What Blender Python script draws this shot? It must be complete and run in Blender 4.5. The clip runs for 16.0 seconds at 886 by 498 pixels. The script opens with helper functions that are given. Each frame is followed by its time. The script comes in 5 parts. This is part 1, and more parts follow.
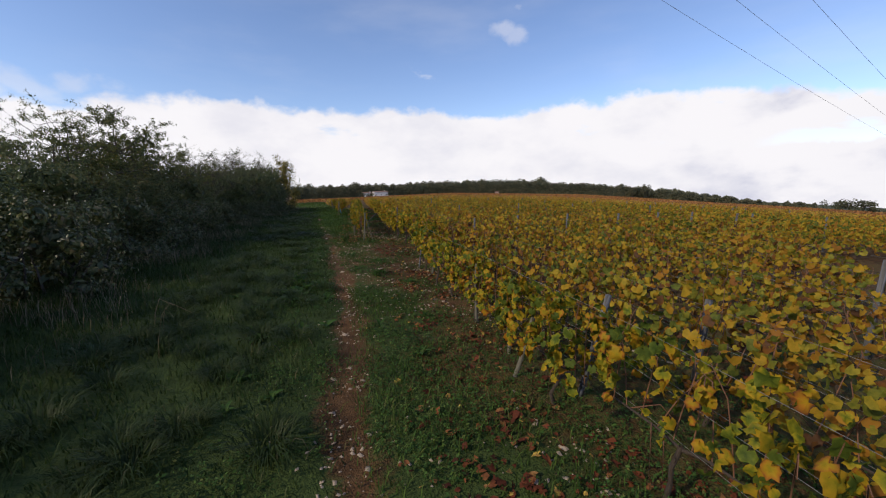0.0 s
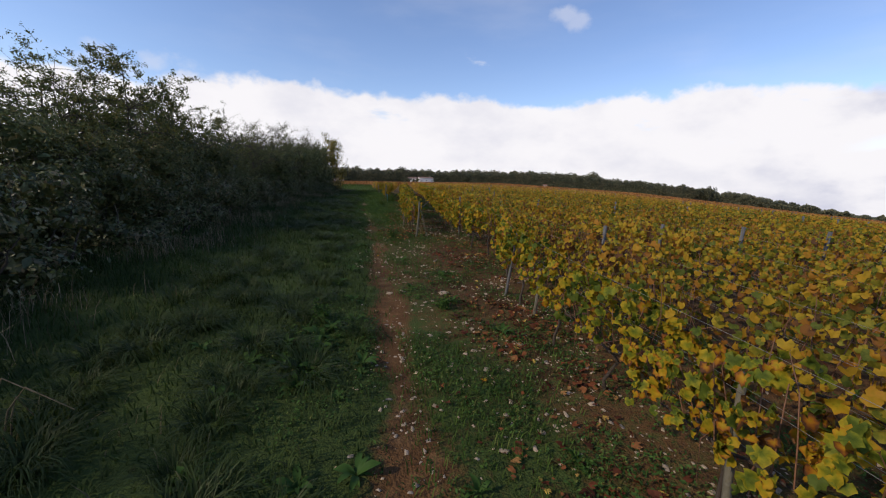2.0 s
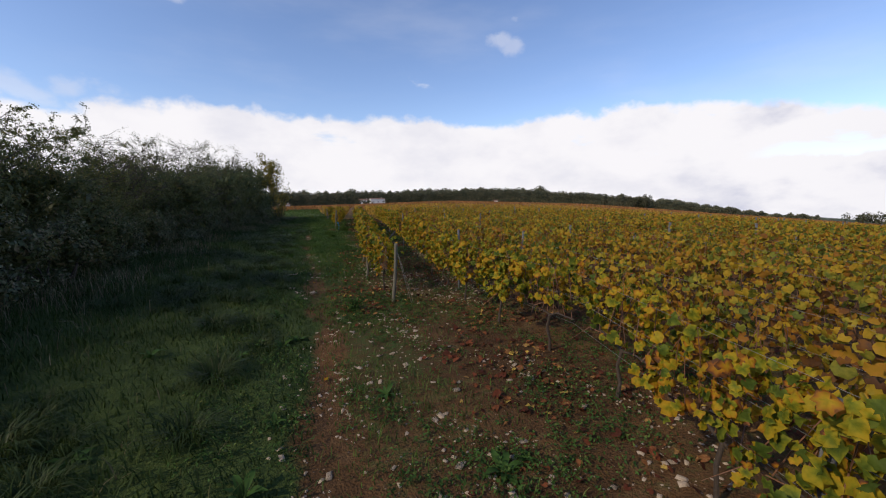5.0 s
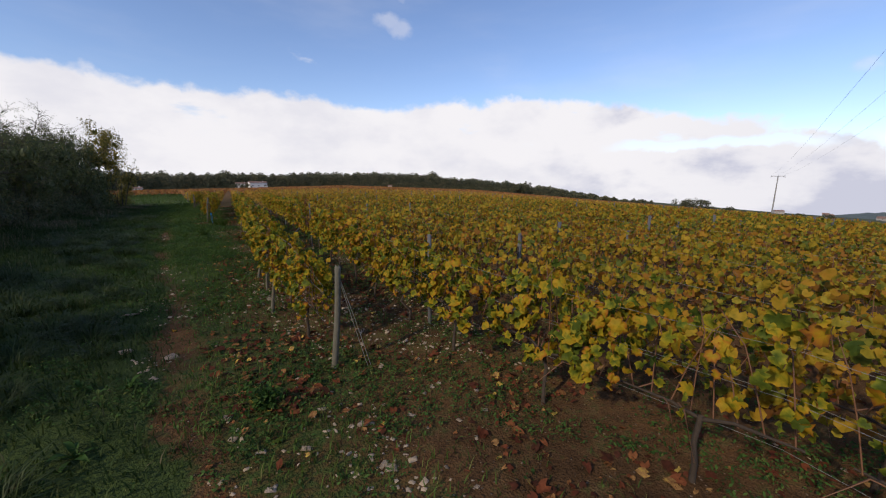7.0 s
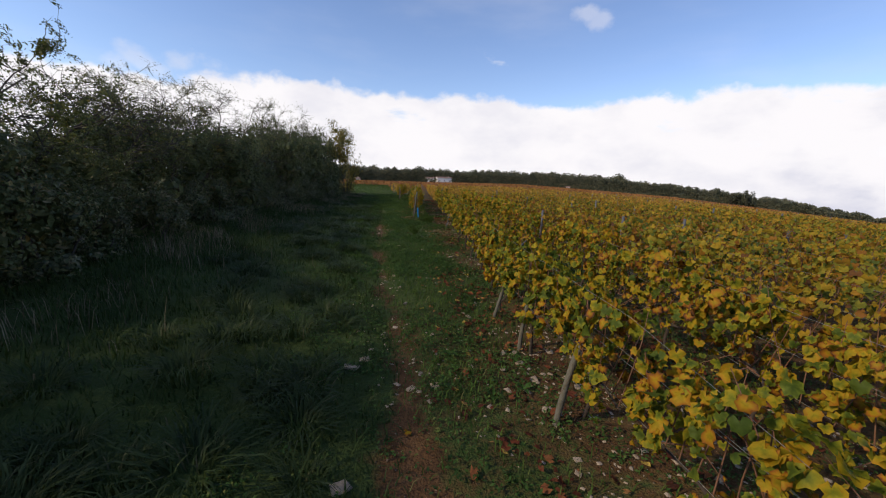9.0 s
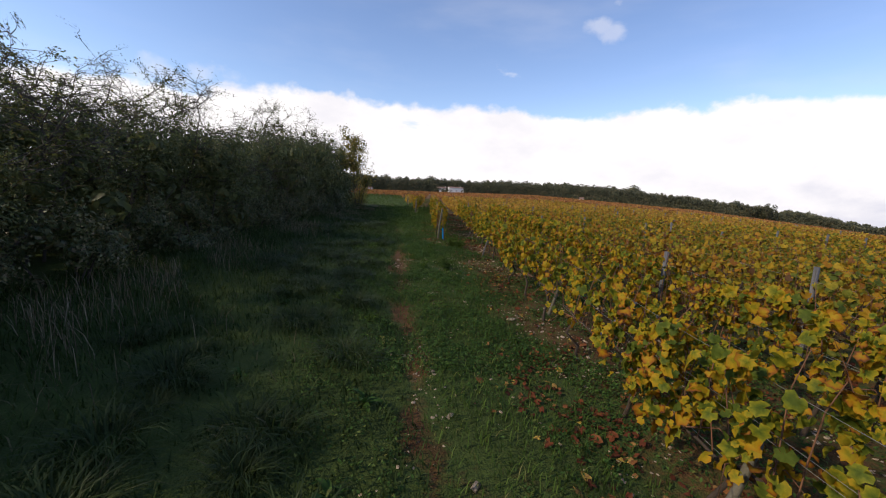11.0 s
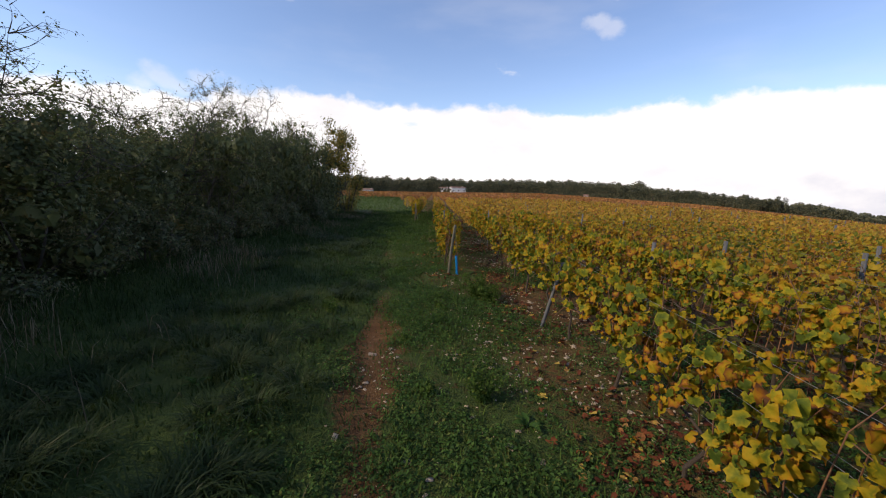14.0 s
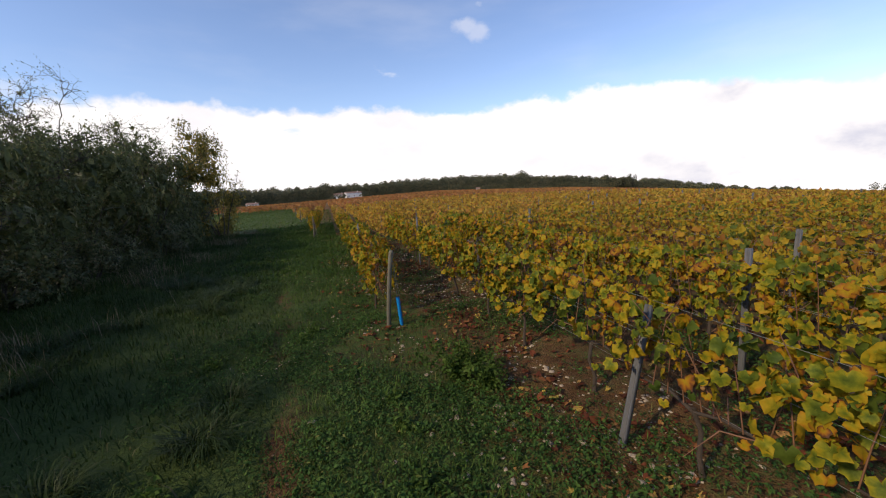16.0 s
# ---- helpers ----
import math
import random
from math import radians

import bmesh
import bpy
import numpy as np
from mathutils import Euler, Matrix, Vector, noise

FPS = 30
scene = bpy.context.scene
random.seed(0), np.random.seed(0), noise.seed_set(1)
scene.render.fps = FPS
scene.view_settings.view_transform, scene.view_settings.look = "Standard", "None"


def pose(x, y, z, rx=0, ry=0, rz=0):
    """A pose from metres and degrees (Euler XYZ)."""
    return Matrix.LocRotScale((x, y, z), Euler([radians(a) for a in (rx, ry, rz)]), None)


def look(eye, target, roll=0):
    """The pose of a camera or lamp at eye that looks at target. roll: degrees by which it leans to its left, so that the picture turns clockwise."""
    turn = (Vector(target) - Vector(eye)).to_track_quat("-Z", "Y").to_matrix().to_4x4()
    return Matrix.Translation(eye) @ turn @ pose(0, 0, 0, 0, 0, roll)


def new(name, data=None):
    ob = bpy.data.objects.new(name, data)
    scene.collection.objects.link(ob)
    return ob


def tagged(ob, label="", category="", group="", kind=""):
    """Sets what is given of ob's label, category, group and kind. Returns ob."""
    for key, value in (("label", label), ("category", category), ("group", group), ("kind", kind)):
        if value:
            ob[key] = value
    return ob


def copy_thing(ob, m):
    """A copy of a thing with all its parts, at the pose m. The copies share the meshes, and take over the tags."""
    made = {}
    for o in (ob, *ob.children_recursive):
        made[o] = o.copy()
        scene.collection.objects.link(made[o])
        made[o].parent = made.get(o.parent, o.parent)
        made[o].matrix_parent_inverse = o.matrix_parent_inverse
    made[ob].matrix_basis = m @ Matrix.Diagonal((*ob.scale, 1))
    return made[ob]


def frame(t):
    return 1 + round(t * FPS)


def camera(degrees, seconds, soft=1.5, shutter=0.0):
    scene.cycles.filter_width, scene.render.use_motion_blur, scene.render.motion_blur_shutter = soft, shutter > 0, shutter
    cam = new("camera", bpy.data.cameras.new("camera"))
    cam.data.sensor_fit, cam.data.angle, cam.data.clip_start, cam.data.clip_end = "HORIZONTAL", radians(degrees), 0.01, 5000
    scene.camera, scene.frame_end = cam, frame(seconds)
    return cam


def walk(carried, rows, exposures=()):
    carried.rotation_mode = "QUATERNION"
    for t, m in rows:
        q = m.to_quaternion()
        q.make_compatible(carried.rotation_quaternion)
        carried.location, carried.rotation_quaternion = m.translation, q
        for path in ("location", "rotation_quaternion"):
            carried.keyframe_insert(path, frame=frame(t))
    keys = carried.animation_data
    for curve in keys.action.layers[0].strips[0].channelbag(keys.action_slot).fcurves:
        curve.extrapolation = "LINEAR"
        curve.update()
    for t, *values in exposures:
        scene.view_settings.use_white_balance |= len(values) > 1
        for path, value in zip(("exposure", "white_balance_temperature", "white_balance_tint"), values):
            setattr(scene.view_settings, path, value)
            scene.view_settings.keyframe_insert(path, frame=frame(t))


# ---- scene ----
cam = camera(100.6, 16.0, soft=1.15)
PATH = [
    (0, (1.650, 2.262, 1.782), (2.734, 7.071, 0.944), -0.95),
    (0.5, (1.555, 3.082, 1.755), (2.062, 8.009, 1.068), 1.99),
    (1, (1.563, 3.833, 1.736), (2.429, 8.687, 0.909), 0.52),
    (1.5, (1.490, 4.559, 1.700), (2.232, 9.465, 1.080), 2.65),
    (2, (1.401, 5.281, 1.685), (1.949, 10.150, 0.690), 2.33),
    (2.5, (1.404, 6.004, 1.739), (2.076, 10.903, 1.001), 1.42),
    (3, (1.370, 6.743, 1.694), (2.132, 11.629, 0.951), 1.25),
    (3.5, (1.352, 7.499, 1.654), (2.092, 12.347, 0.680), 0.83),
    (4, (1.321, 8.154, 1.620), (2.190, 13.017, 0.852), 1.73),
    (4.5, (1.262, 8.741, 1.602), (2.081, 13.596, 0.732), 0.48),
    (5, (1.220, 9.387, 1.699), (2.370, 14.197, 0.963), -0.28),
    (5.2, (1.192, 9.646, 1.705), (2.241, 14.448, 0.788), 0.16),
    (7.3, (1.064, 12.301, 1.695), (4.204, 16.080, 0.767), 0.33),
    (7.5, (1.063, 12.528, 1.716), (4.692, 15.779, 0.594), -0.09),
    (8, (0.835, 13.221, 1.764), (4.624, 16.319, 0.743), 0.59),
    (8.1, (0.773, 13.379, 1.751), (4.388, 16.680, 0.738), 0.48),
    (8.2, (0.711, 13.536, 1.737), (3.806, 17.332, 0.733), 0.36),
    (8.3, (0.649, 13.694, 1.724), (2.994, 17.996, 0.728), 0.24),
    (8.4, (0.587, 13.852, 1.710), (2.085, 18.519, 0.723), 0.12),
    (8.5, (0.525, 14.009, 1.697), (1.206, 18.865, 0.718), 0.00),
    (9, (0.419, 14.707, 1.662), (0.766, 19.593, 0.656), 3.03),
    (9.5, (0.315, 15.439, 1.626), (0.515, 20.304, 0.493), 1.70),
    (10, (0.148, 15.980, 1.678), (0.316, 20.903, 0.820), 1.61),
    (10.2, (0.077, 16.211, 1.690), (0.312, 21.149, 0.937), 2.57),
    (12.3, (-0.095, 19.529, 1.736), (0.054, 24.389, 0.571), 4.45),
    (12.5, (-0.080, 19.819, 1.712), (0.225, 24.698, 0.661), 2.06),
    (13, (-0.034, 20.501, 1.723), (0.281, 25.406, 0.804), 0.30),
    (13.5, (-0.125, 21.255, 1.688), (0.270, 26.106, 0.541), 4.19),
    (14, (-0.124, 21.966, 1.706), (0.039, 26.884, 0.818), 2.19),
    (14.5, (-0.199, 22.662, 1.682), (0.040, 27.560, 0.707), 2.86),
    (15, (-0.243, 23.375, 1.670), (0.081, 28.264, 0.673), -0.31),
    (15.5, (-0.304, 23.989, 1.695), (0.027, 28.902, 0.828), 1.13),
    (16, (-0.345, 24.622, 1.671), (1.092, 29.329, 0.792), -3.06),
]
walk(cam, [(t, look(eye, target, roll)) for t, eye, target, roll in PATH],
     [(0.0, 0.0, 6500, 10), (5.0, 0.0, 6500, 10), (8.0, -0.08, 6500, 10), (9.5, 0.12, 6600, 10), (12.5, 0.2, 6750, 10), (14.0, 0.24, 6850, 10), (16.0, 0.24, 6850, 10)])

# ---------------------------------------------------------------- light
SUN_TO = Vector((-1.0, -0.35, 0.72)).normalized()
world = bpy.data.worlds.new("world")
scene.world = world
world.use_nodes = True
WT = world.node_tree
WT.nodes.clear()


def wn(kind, **kw):
    n = WT.nodes.new(kind)
    for k, v in kw.items():
        n.inputs[k].default_value = v
    return n


def wmath(op, a, b=None, clamp=False):
    n = WT.nodes.new("ShaderNodeMath")
    n.operation, n.use_clamp = op, clamp
    for i, s in enumerate((a, b)):
        if s is None:
            continue
        if isinstance(s, (int, float)):
            n.inputs[i].default_value = s
        else:
            WT.links.new(s, n.inputs[i])
    return n.outputs[0]


def wramp(value, lo, hi):
    n = WT.nodes.new("ShaderNodeMapRange")
    n.interpolation_type = "SMOOTHSTEP"
    WT.links.new(value, n.inputs["Value"])
    for key, s in (("From Min", lo), ("From Max", hi)):
        if isinstance(s, (int, float)):
            n.inputs[key].default_value = s
        else:
            WT.links.new(s, n.inputs[key])
    return n.outputs["Result"]


# height of the low cloud bank's upper edge, by bearing in degrees
BANK = ((-60, 0.12), (-40, 0.135), (-32, 0.145), (-27, 0.165), (-21, 0.183), (-10, 0.188), (0, 0.190), (11, 0.196), (19, 0.188), (25, 0.197), (30, 0.216), (36, 0.217), (42, 0.221), (47, 0.220), (52, 0.204),
        (56, 0.194), (60, 0.174), (65, 0.168), (71, 0.157), (76, 0.138), (79, 0.105), (83, 0.105), (85.5, 0.135), (88, 0.171), (92, 0.183), (97, 0.196), (110, 0.2))


def build_sky():
    tc = WT.nodes.new("ShaderNodeTexCoord")
    sep = WT.nodes.new("ShaderNodeSeparateXYZ")
    WT.links.new(tc.outputs["Generated"], sep.inputs[0])
    z = sep.outputs["Z"]
    # the far land falls away to the right, so the cloud deck leans with it
    lean = wmath("ADD", z, wmath("MULTIPLY", sep.outputs["X"], 0.035))

    def noise_at(scale, detail, stretch, shift):
        mp = WT.nodes.new("ShaderNodeMapping")
        mp.inputs["Scale"].default_value = (1, 1, stretch)
        mp.inputs["Location"].default_value = shift
        WT.links.new(tc.outputs["Generated"], mp.inputs["Vector"])
        n = wn("ShaderNodeTexNoise", Scale=scale, Detail=detail, Roughness=0.55)
        WT.links.new(mp.outputs[0], n.inputs["Vector"])
        return n.outputs["Fac"]

    big = noise_at(3.2, 6, 1.5, (0.3, 0.1, 0.0))
    fine = noise_at(12.0, 7, 1.3, (0.0, 0.4, 0.2))
    # billowing upper edge of the low cloud bank
    bearing = wmath("ARCTAN2", sep.outputs["X"], sep.outputs["Y"])
    line = WT.nodes.new("ShaderNodeValToRGB")
    while len(line.color_ramp.elements) < len(BANK):
        line.color_ramp.elements.new(0.5)
    for el, (b, h) in zip(line.color_ramp.elements, BANK):
        el.position, el.color = 0.5 + b / 360, (h, h, h, 1)
    WT.links.new(wmath("ADD", wmath("MULTIPLY", bearing, 0.5 / math.pi), 0.5), line.inputs[0])
    edge = wmath("ADD", wmath("ADD", line.outputs[0], wmath("MULTIPLY", wmath("SUBTRACT", big, 0.5), 0.02)),
                 wmath("MULTIPLY", wmath("SUBTRACT", fine, 0.5), 0.085))
    bank = wmath("SUBTRACT", 1.0, wramp(lean, wmath("SUBTRACT", edge, 0.015), wmath("ADD", edge, 0.007)))
    # a long blue gap under the bank's top, towards the valley
    mid = wmath("ADD", lean, wmath("MULTIPLY", wmath("SUBTRACT", fine, 0.5), 0.05))
    slit = wmath("MULTIPLY", wramp(mid, 0.098, 0.110), wmath("SUBTRACT", 1.0, wramp(mid, 0.114, 0.128)))
    slit = wmath("MULTIPLY", slit, wmath("MULTIPLY", wramp(bearing, 0.90, 1.02), wmath("SUBTRACT", 1.0, wramp(bearing, 1.25, 1.36))))
    bank = wmath("MULTIPLY", bank, wmath("SUBTRACT", 1.0, wmath("MULTIPLY", slit, 0.6)))
    # small torn clouds higher up
    puff = noise_at(4.6, 5, 2.6, (1.7, 0.6, 0.35))
    puffs = wmath("MULTIPLY", wramp(puff, 0.66, 0.80), wmath("SUBTRACT", 1.0, wramp(lean, 0.38, 0.62)))
    # single small clouds, flatter than wide: bearing, elevation, size
    flat = WT.nodes.new("ShaderNodeVectorMath")
    flat.operation = "MULTIPLY"
    WT.links.new(tc.outputs["Generated"], flat.inputs[0])
    flat.inputs[1].default_value = (1, 1, 1.8)
    for way, up, size in ((23.8, 23.3, 0.022), (24.1, 20.1, 0.032), (22.0, 20.8, 0.026), (-19.9, 22.4, 0.024), (-36.5, 9.8, 0.030), (-33.5, 10.6, 0.040), (-30.5, 11.2, 0.040), (-27.5, 11.3, 0.035), (79.5, 12.4, 0.042), (77.0, 11.6, 0.030), (82.5, 13.2, 0.032)):
        ce, se = math.cos(radians(up)), math.sin(radians(up))
        gap = WT.nodes.new("ShaderNodeVectorMath")
        gap.operation = "DISTANCE"
        WT.links.new(flat.outputs[0], gap.inputs[0])
        gap.inputs[1].default_value = (ce * math.sin(radians(way)), ce * math.cos(radians(way)), se * 1.8)
        torn = wmath("ADD", gap.outputs["Value"], wmath("MULTIPLY", wmath("SUBTRACT", fine, 0.5), size * 4.5))
        blob = wmath("SUBTRACT", 1.0, wramp(torn, size * 0.1, size * 1.25))
        puffs = wmath("MAXIMUM", puffs, wmath("MULTIPLY", blob, 0.48))
    # blue cracks near the top of the bank
    crack = wmath("MULTIPLY", wramp(noise_at(4.2, 6, 3.5, (2.3, 1.1, 0.4)), 0.60, 0.70), wramp(lean, 0.085, 0.15))
    bank = wmath("MULTIPLY", bank, wmath("SUBTRACT", 1.0, wmath("MULTIPLY", crack, 0.6)))
    veil = wmath("MULTIPLY", wramp(noise_at(2.1, 5, 4.0, (0.9, 2.0, 0.5)), 0.45, 0.8), 0.14)
    cover = wmath("MAXIMUM", wmath("MAXIMUM", bank, wmath("MULTIPLY", puffs, 0.75)), veil)
    # greyer folds inside the bank
    folds = wmath("ADD", wmath("MULTIPLY", wramp(noise_at(5.0, 7, 1.8, (0.2, 0.7, 1.1)), 0.42, 0.74), wmath("ADD", 0.45, wmath("MULTIPLY", wramp(sep.outputs["X"], 0.6, 0.95), 1.25))), wmath("MULTIPLY", wramp(sep.outputs["X"], 0.8, 1.0), 0.2), True)
    tone = WT.nodes.new("ShaderNodeMix")
    tone.data_type = "RGBA"
    WT.links.new(folds, tone.inputs["Factor"])
    tone.inputs["A"].default_value = (0.95, 0.93, 0.96, 1)
    tone.inputs["B"].default_value = (0.63, 0.64, 0.76, 1)
    sky = WT.nodes.new("ShaderNodeTexSky")
    sky.sky_type = "NISHITA"
    sky.sun_disc = False
    sky.sun_elevation = math.asin(SUN_TO.z)
    sky.sun_rotation = math.atan2(SUN_TO.x, SUN_TO.y)
    sky.altitude = 200
    sky.ozone_density = 3.0
    sky.dust_density = 0.3
    blue = wn("ShaderNodeBackground", Strength=0.165)
    tint = WT.nodes.new("ShaderNodeMix")
    tint.data_type, tint.blend_type = "RGBA", "MULTIPLY"
    tint.inputs["Factor"].default_value = 1.0
    tint.inputs["B"].default_value = (1.03, 0.97, 1.05, 1)
    WT.links.new(sky.outputs[0], tint.inputs["A"])
    WT.links.new(tint.outputs["Result"], blue.inputs["Color"])
    white = wn("ShaderNodeBackground", Strength=1.0)
    WT.links.new(tone.outputs["Result"], white.inputs["Color"])
    mix = WT.nodes.new("ShaderNodeMixShader")
    WT.links.new(cover, mix.inputs[0])
    WT.links.new(blue.outputs[0], mix.inputs[1])
    WT.links.new(white.outputs[0], mix.inputs[2])
    out = WT.nodes.new("ShaderNodeOutputWorld")
    WT.links.new(mix.outputs[0], out.inputs[0])


build_sky()
sun = new("sun", bpy.data.lights.new("sun", "SUN"))
sun.data.energy = 3.0
sun.data.angle = radians(2.0)
sun.data.color = (1.0, 0.85, 0.64)
sun.matrix_world = look((0, 0, 0), -SUN_TO)


# ---------------------------------------------------------------- materials
def material(name):
    m = bpy.data.materials.new(name)
    m.use_nodes = True
    return m, m.node_tree, m.node_tree.nodes["Principled BSDF"]


def ramp_node(nt, fac, stops):
    r = nt.nodes.new("ShaderNodeValToRGB")
    e = r.color_ramp.elements
    while len(e) < len(stops):
        e.new(0.5)
    for el, (p, c) in zip(e, stops):
        el.position, el.color = p, (*c, 1)
    nt.links.new(fac, r.inputs[0])
    return r.outputs[0]


def noise_node(nt, scale, detail=5, coord="Object", rough=0.55):
    tc = nt.nodes.new("ShaderNodeTexCoord")
    n = nt.nodes.new("ShaderNodeTexNoise")
    n.inputs["Scale"].default_value, n.inputs["Detail"].default_value = scale, detail
    n.inputs["Roughness"].default_value = rough
    nt.links.new(tc.outputs[coord], n.inputs["Vector"])
    return n.outputs["Fac"]


def mix_rgb(nt, fac, a, b, mode="MIX"):
    n = nt.nodes.new("ShaderNodeMix")
    n.data_type, n.blend_type = "RGBA", mode
    for key, s in (("Factor", fac), ("A", a), ("B", b)):
        if isinstance(s, (int, float)):
            n.inputs[key].default_value = s
        elif isinstance(s, tuple):
            n.inputs[key].default_value = (*s, 1)
        else:
            nt.links.new(s, n.inputs[key])
    return n.outputs["Result"]


def bump(nt, bsdf, height, strength, distance=0.01):
    b = nt.nodes.new("ShaderNodeBump")
    b.inputs["Strength"].default_value, b.inputs["Distance"].default_value = strength, distance
    nt.links.new(height, b.inputs["Height"])
    nt.links.new(b.outputs[0], bsdf.inputs["Normal"])


def leaf_material(name, stops, translucent=0.35, rough=0.5, island=True, mottle=18.0, blotch=0.3, rim=0.0, vary=0.0, gloss=0.0):
    """Thin leaves: each leaf takes its own tone, mottled, and lets light through."""
    m, nt, bsdf = material(name)
    if island:
        rnd = nt.nodes.new("ShaderNodeNewGeometry").outputs["Random Per Island"]
    else:
        rnd = nt.nodes.new("ShaderNodeObjectInfo").outputs["Random"]
    n = noise_node(nt, mottle, 4)
    k = nt.nodes.new("ShaderNodeMath")
    k.operation = "MULTIPLY_ADD"
    nt.links.new(n, k.inputs[0])
    k.inputs[1].default_value = blotch
    off = nt.nodes.new("ShaderNodeMath")
    off.operation = "SUBTRACT"
    nt.links.new(rnd, off.inputs[0])
    off.inputs[1].default_value = blotch * 0.5 + rim * 0.85 + vary * 0.5
    if vary:
        # each plant leans to green or to russet
        plant = nt.nodes.new("ShaderNodeMath")
        plant.operation = "MULTIPLY_ADD"
        nt.links.new(nt.nodes.new("ShaderNodeObjectInfo").outputs["Random"], plant.inputs[0])
        plant.inputs[1].default_value = vary
        nt.links.new(rnd, plant.inputs[2])
        nt.links.new(plant.outputs[0], off.inputs[0])
    edge = nt.nodes.new("ShaderNodeAttribute")
    edge.attribute_name = "rim"
    e2 = nt.nodes.new("ShaderNodeMath")
    e2.operation = "MULTIPLY_ADD"
    nt.links.new(edge.outputs["Fac"], e2.inputs[0])
    e2.inputs[1].default_value = rim
    nt.links.new(off.outputs[0], e2.inputs[2])
    nt.links.new(e2.outputs[0], k.inputs[2])
    col = ramp_node(nt, k.outputs[0], stops)
    dark = ramp_node(nt, n, [(0.3, (0.45, 0.5, 0.4)), (0.6, (1, 1, 1))])
    col = mix_rgb(nt, 0.6, col, dark, "MULTIPLY")
    nt.links.new(col, bsdf.inputs["Base Color"])
    bsdf.inputs["Roughness"].default_value = rough
    bsdf.inputs["Specular IOR Level"].default_value = gloss or (0.25 if rough <= 0.5 else 0.12)
    tr = nt.nodes.new("ShaderNodeBsdfTranslucent")
    nt.links.new(col, tr.inputs["Color"])
    mx = nt.nodes.new("ShaderNodeMixShader")
    mx.inputs[0].default_value = translucent
    nt.links.new(bsdf.outputs[0], mx.inputs[1])
    nt.links.new(tr.outputs[0], mx.inputs[2])
    nt.links.new(mx.outputs[0], nt.nodes["Material Output"].inputs["Surface"])
    return m


def plain_material(name, a, b, scale, rough=0.8, metal=0.0, bump_k=0.3, bump_d=0.005):
    """Two tones broken up by noise at two scales, with fine relief."""
    m, nt, bsdf = material(name)
    n1, n2 = noise_node(nt, scale), noise_node(nt, scale * 7.3, 3)
    col = mix_rgb(nt, n1, a, b)
    col = mix_rgb(nt, 0.35, col, ramp_node(nt, n2, [(0.3, (0.5, 0.5, 0.5)), (0.7, (1, 1, 1))]), "MULTIPLY")
    nt.links.new(col, bsdf.inputs["Base Color"])
    bsdf.inputs["Roughness"].default_value, bsdf.inputs["Metallic"].default_value = rough, metal
    bump(nt, bsdf, n2, bump_k, bump_d)
    return m


VINE_STOPS = [(0.0, (0.085, 0.115, 0.016)), (0.15, (0.145, 0.168, 0.018)), (0.30, (0.24, 0.228, 0.018)), (0.48, (0.375, 0.275, 0.017)),
              (0.68, (0.445, 0.265, 0.016)), (0.83, (0.395, 0.165, 0.017)), (0.93, (0.24, 0.085, 0.019)), (1.0, (0.11, 0.05, 0.024))]
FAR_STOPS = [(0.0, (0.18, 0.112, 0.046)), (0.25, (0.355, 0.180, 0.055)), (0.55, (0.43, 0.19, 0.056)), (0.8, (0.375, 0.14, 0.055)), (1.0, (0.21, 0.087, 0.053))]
M_LEAF = leaf_material("vine_leaf", VINE_STOPS, 0.36, 0.6, mottle=30, blotch=0.5, rim=0.38, vary=0.2)
# Greener, dimmed copy of vine_leaf: shade on the near leaves is in the colour.
M_LEAF_ONE = leaf_material("vine_leaf_single_dimmed", [(0.0, (0.06, 0.09, 0.014)), (0.25, (0.11, 0.14, 0.017)), (0.45, (0.21, 0.21, 0.017)), (0.62, (0.345, 0.262, 0.017)), (0.80, (0.41, 0.245, 0.016)), (0.93, (0.34, 0.14, 0.017)), (1.0, (0.18, 0.07, 0.02))], 0.33, 0.6, island=False, mottle=45, blotch=0.5, rim=0.34)
M_LEAF_B = leaf_material("vine_leaf_upslope", [(0.0, (0.101, 0.125, 0.023)), (0.15, (0.203, 0.20, 0.028)), (0.36, (0.383, 0.283, 0.028)), (0.58, (0.450, 0.275, 0.024)), (0.76, (0.383, 0.180, 0.023)), (0.92, (0.248, 0.101, 0.023)), (1.0, (0.113, 0.056, 0.028))], 0.42, 0.6, mottle=25, blotch=0.35, vary=0.24)
M_LEAF_MID = leaf_material("vine_leaf_mid", [(0.0, (0.180, 0.135, 0.034)), (0.2, (0.345, 0.245, 0.040)), (0.45, (0.490, 0.315, 0.042)), (0.7, (0.490, 0.262, 0.043)), (0.88, (0.370, 0.160, 0.042)), (1.0, (0.205, 0.090, 0.038))], 0.4, 0.6, mottle=0.3)
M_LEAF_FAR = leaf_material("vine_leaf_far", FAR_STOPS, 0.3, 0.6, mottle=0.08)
M_FALLEN = leaf_material("fallen_leaf", [(0.0, (0.047, 0.018, 0.010)), (0.35, (0.109, 0.030, 0.015)), (0.62, (0.164, 0.050, 0.021)), (0.84, (0.234, 0.097, 0.035)), (0.93, (0.312, 0.173, 0.063)), (0.97, (0.390, 0.259, 0.049)), (1.0, (0.468, 0.324, 0.070))], 0.12, 0.75, mottle=40)
M_HEDGE = leaf_material("hedge_leaf", [(0.0, (0.055, 0.068, 0.020)), (0.5, (0.095, 0.115, 0.030)), (0.85, (0.14, 0.148, 0.038)), (1.0, (0.21, 0.165, 0.042))], 0.38, 0.5, gloss=0.35)
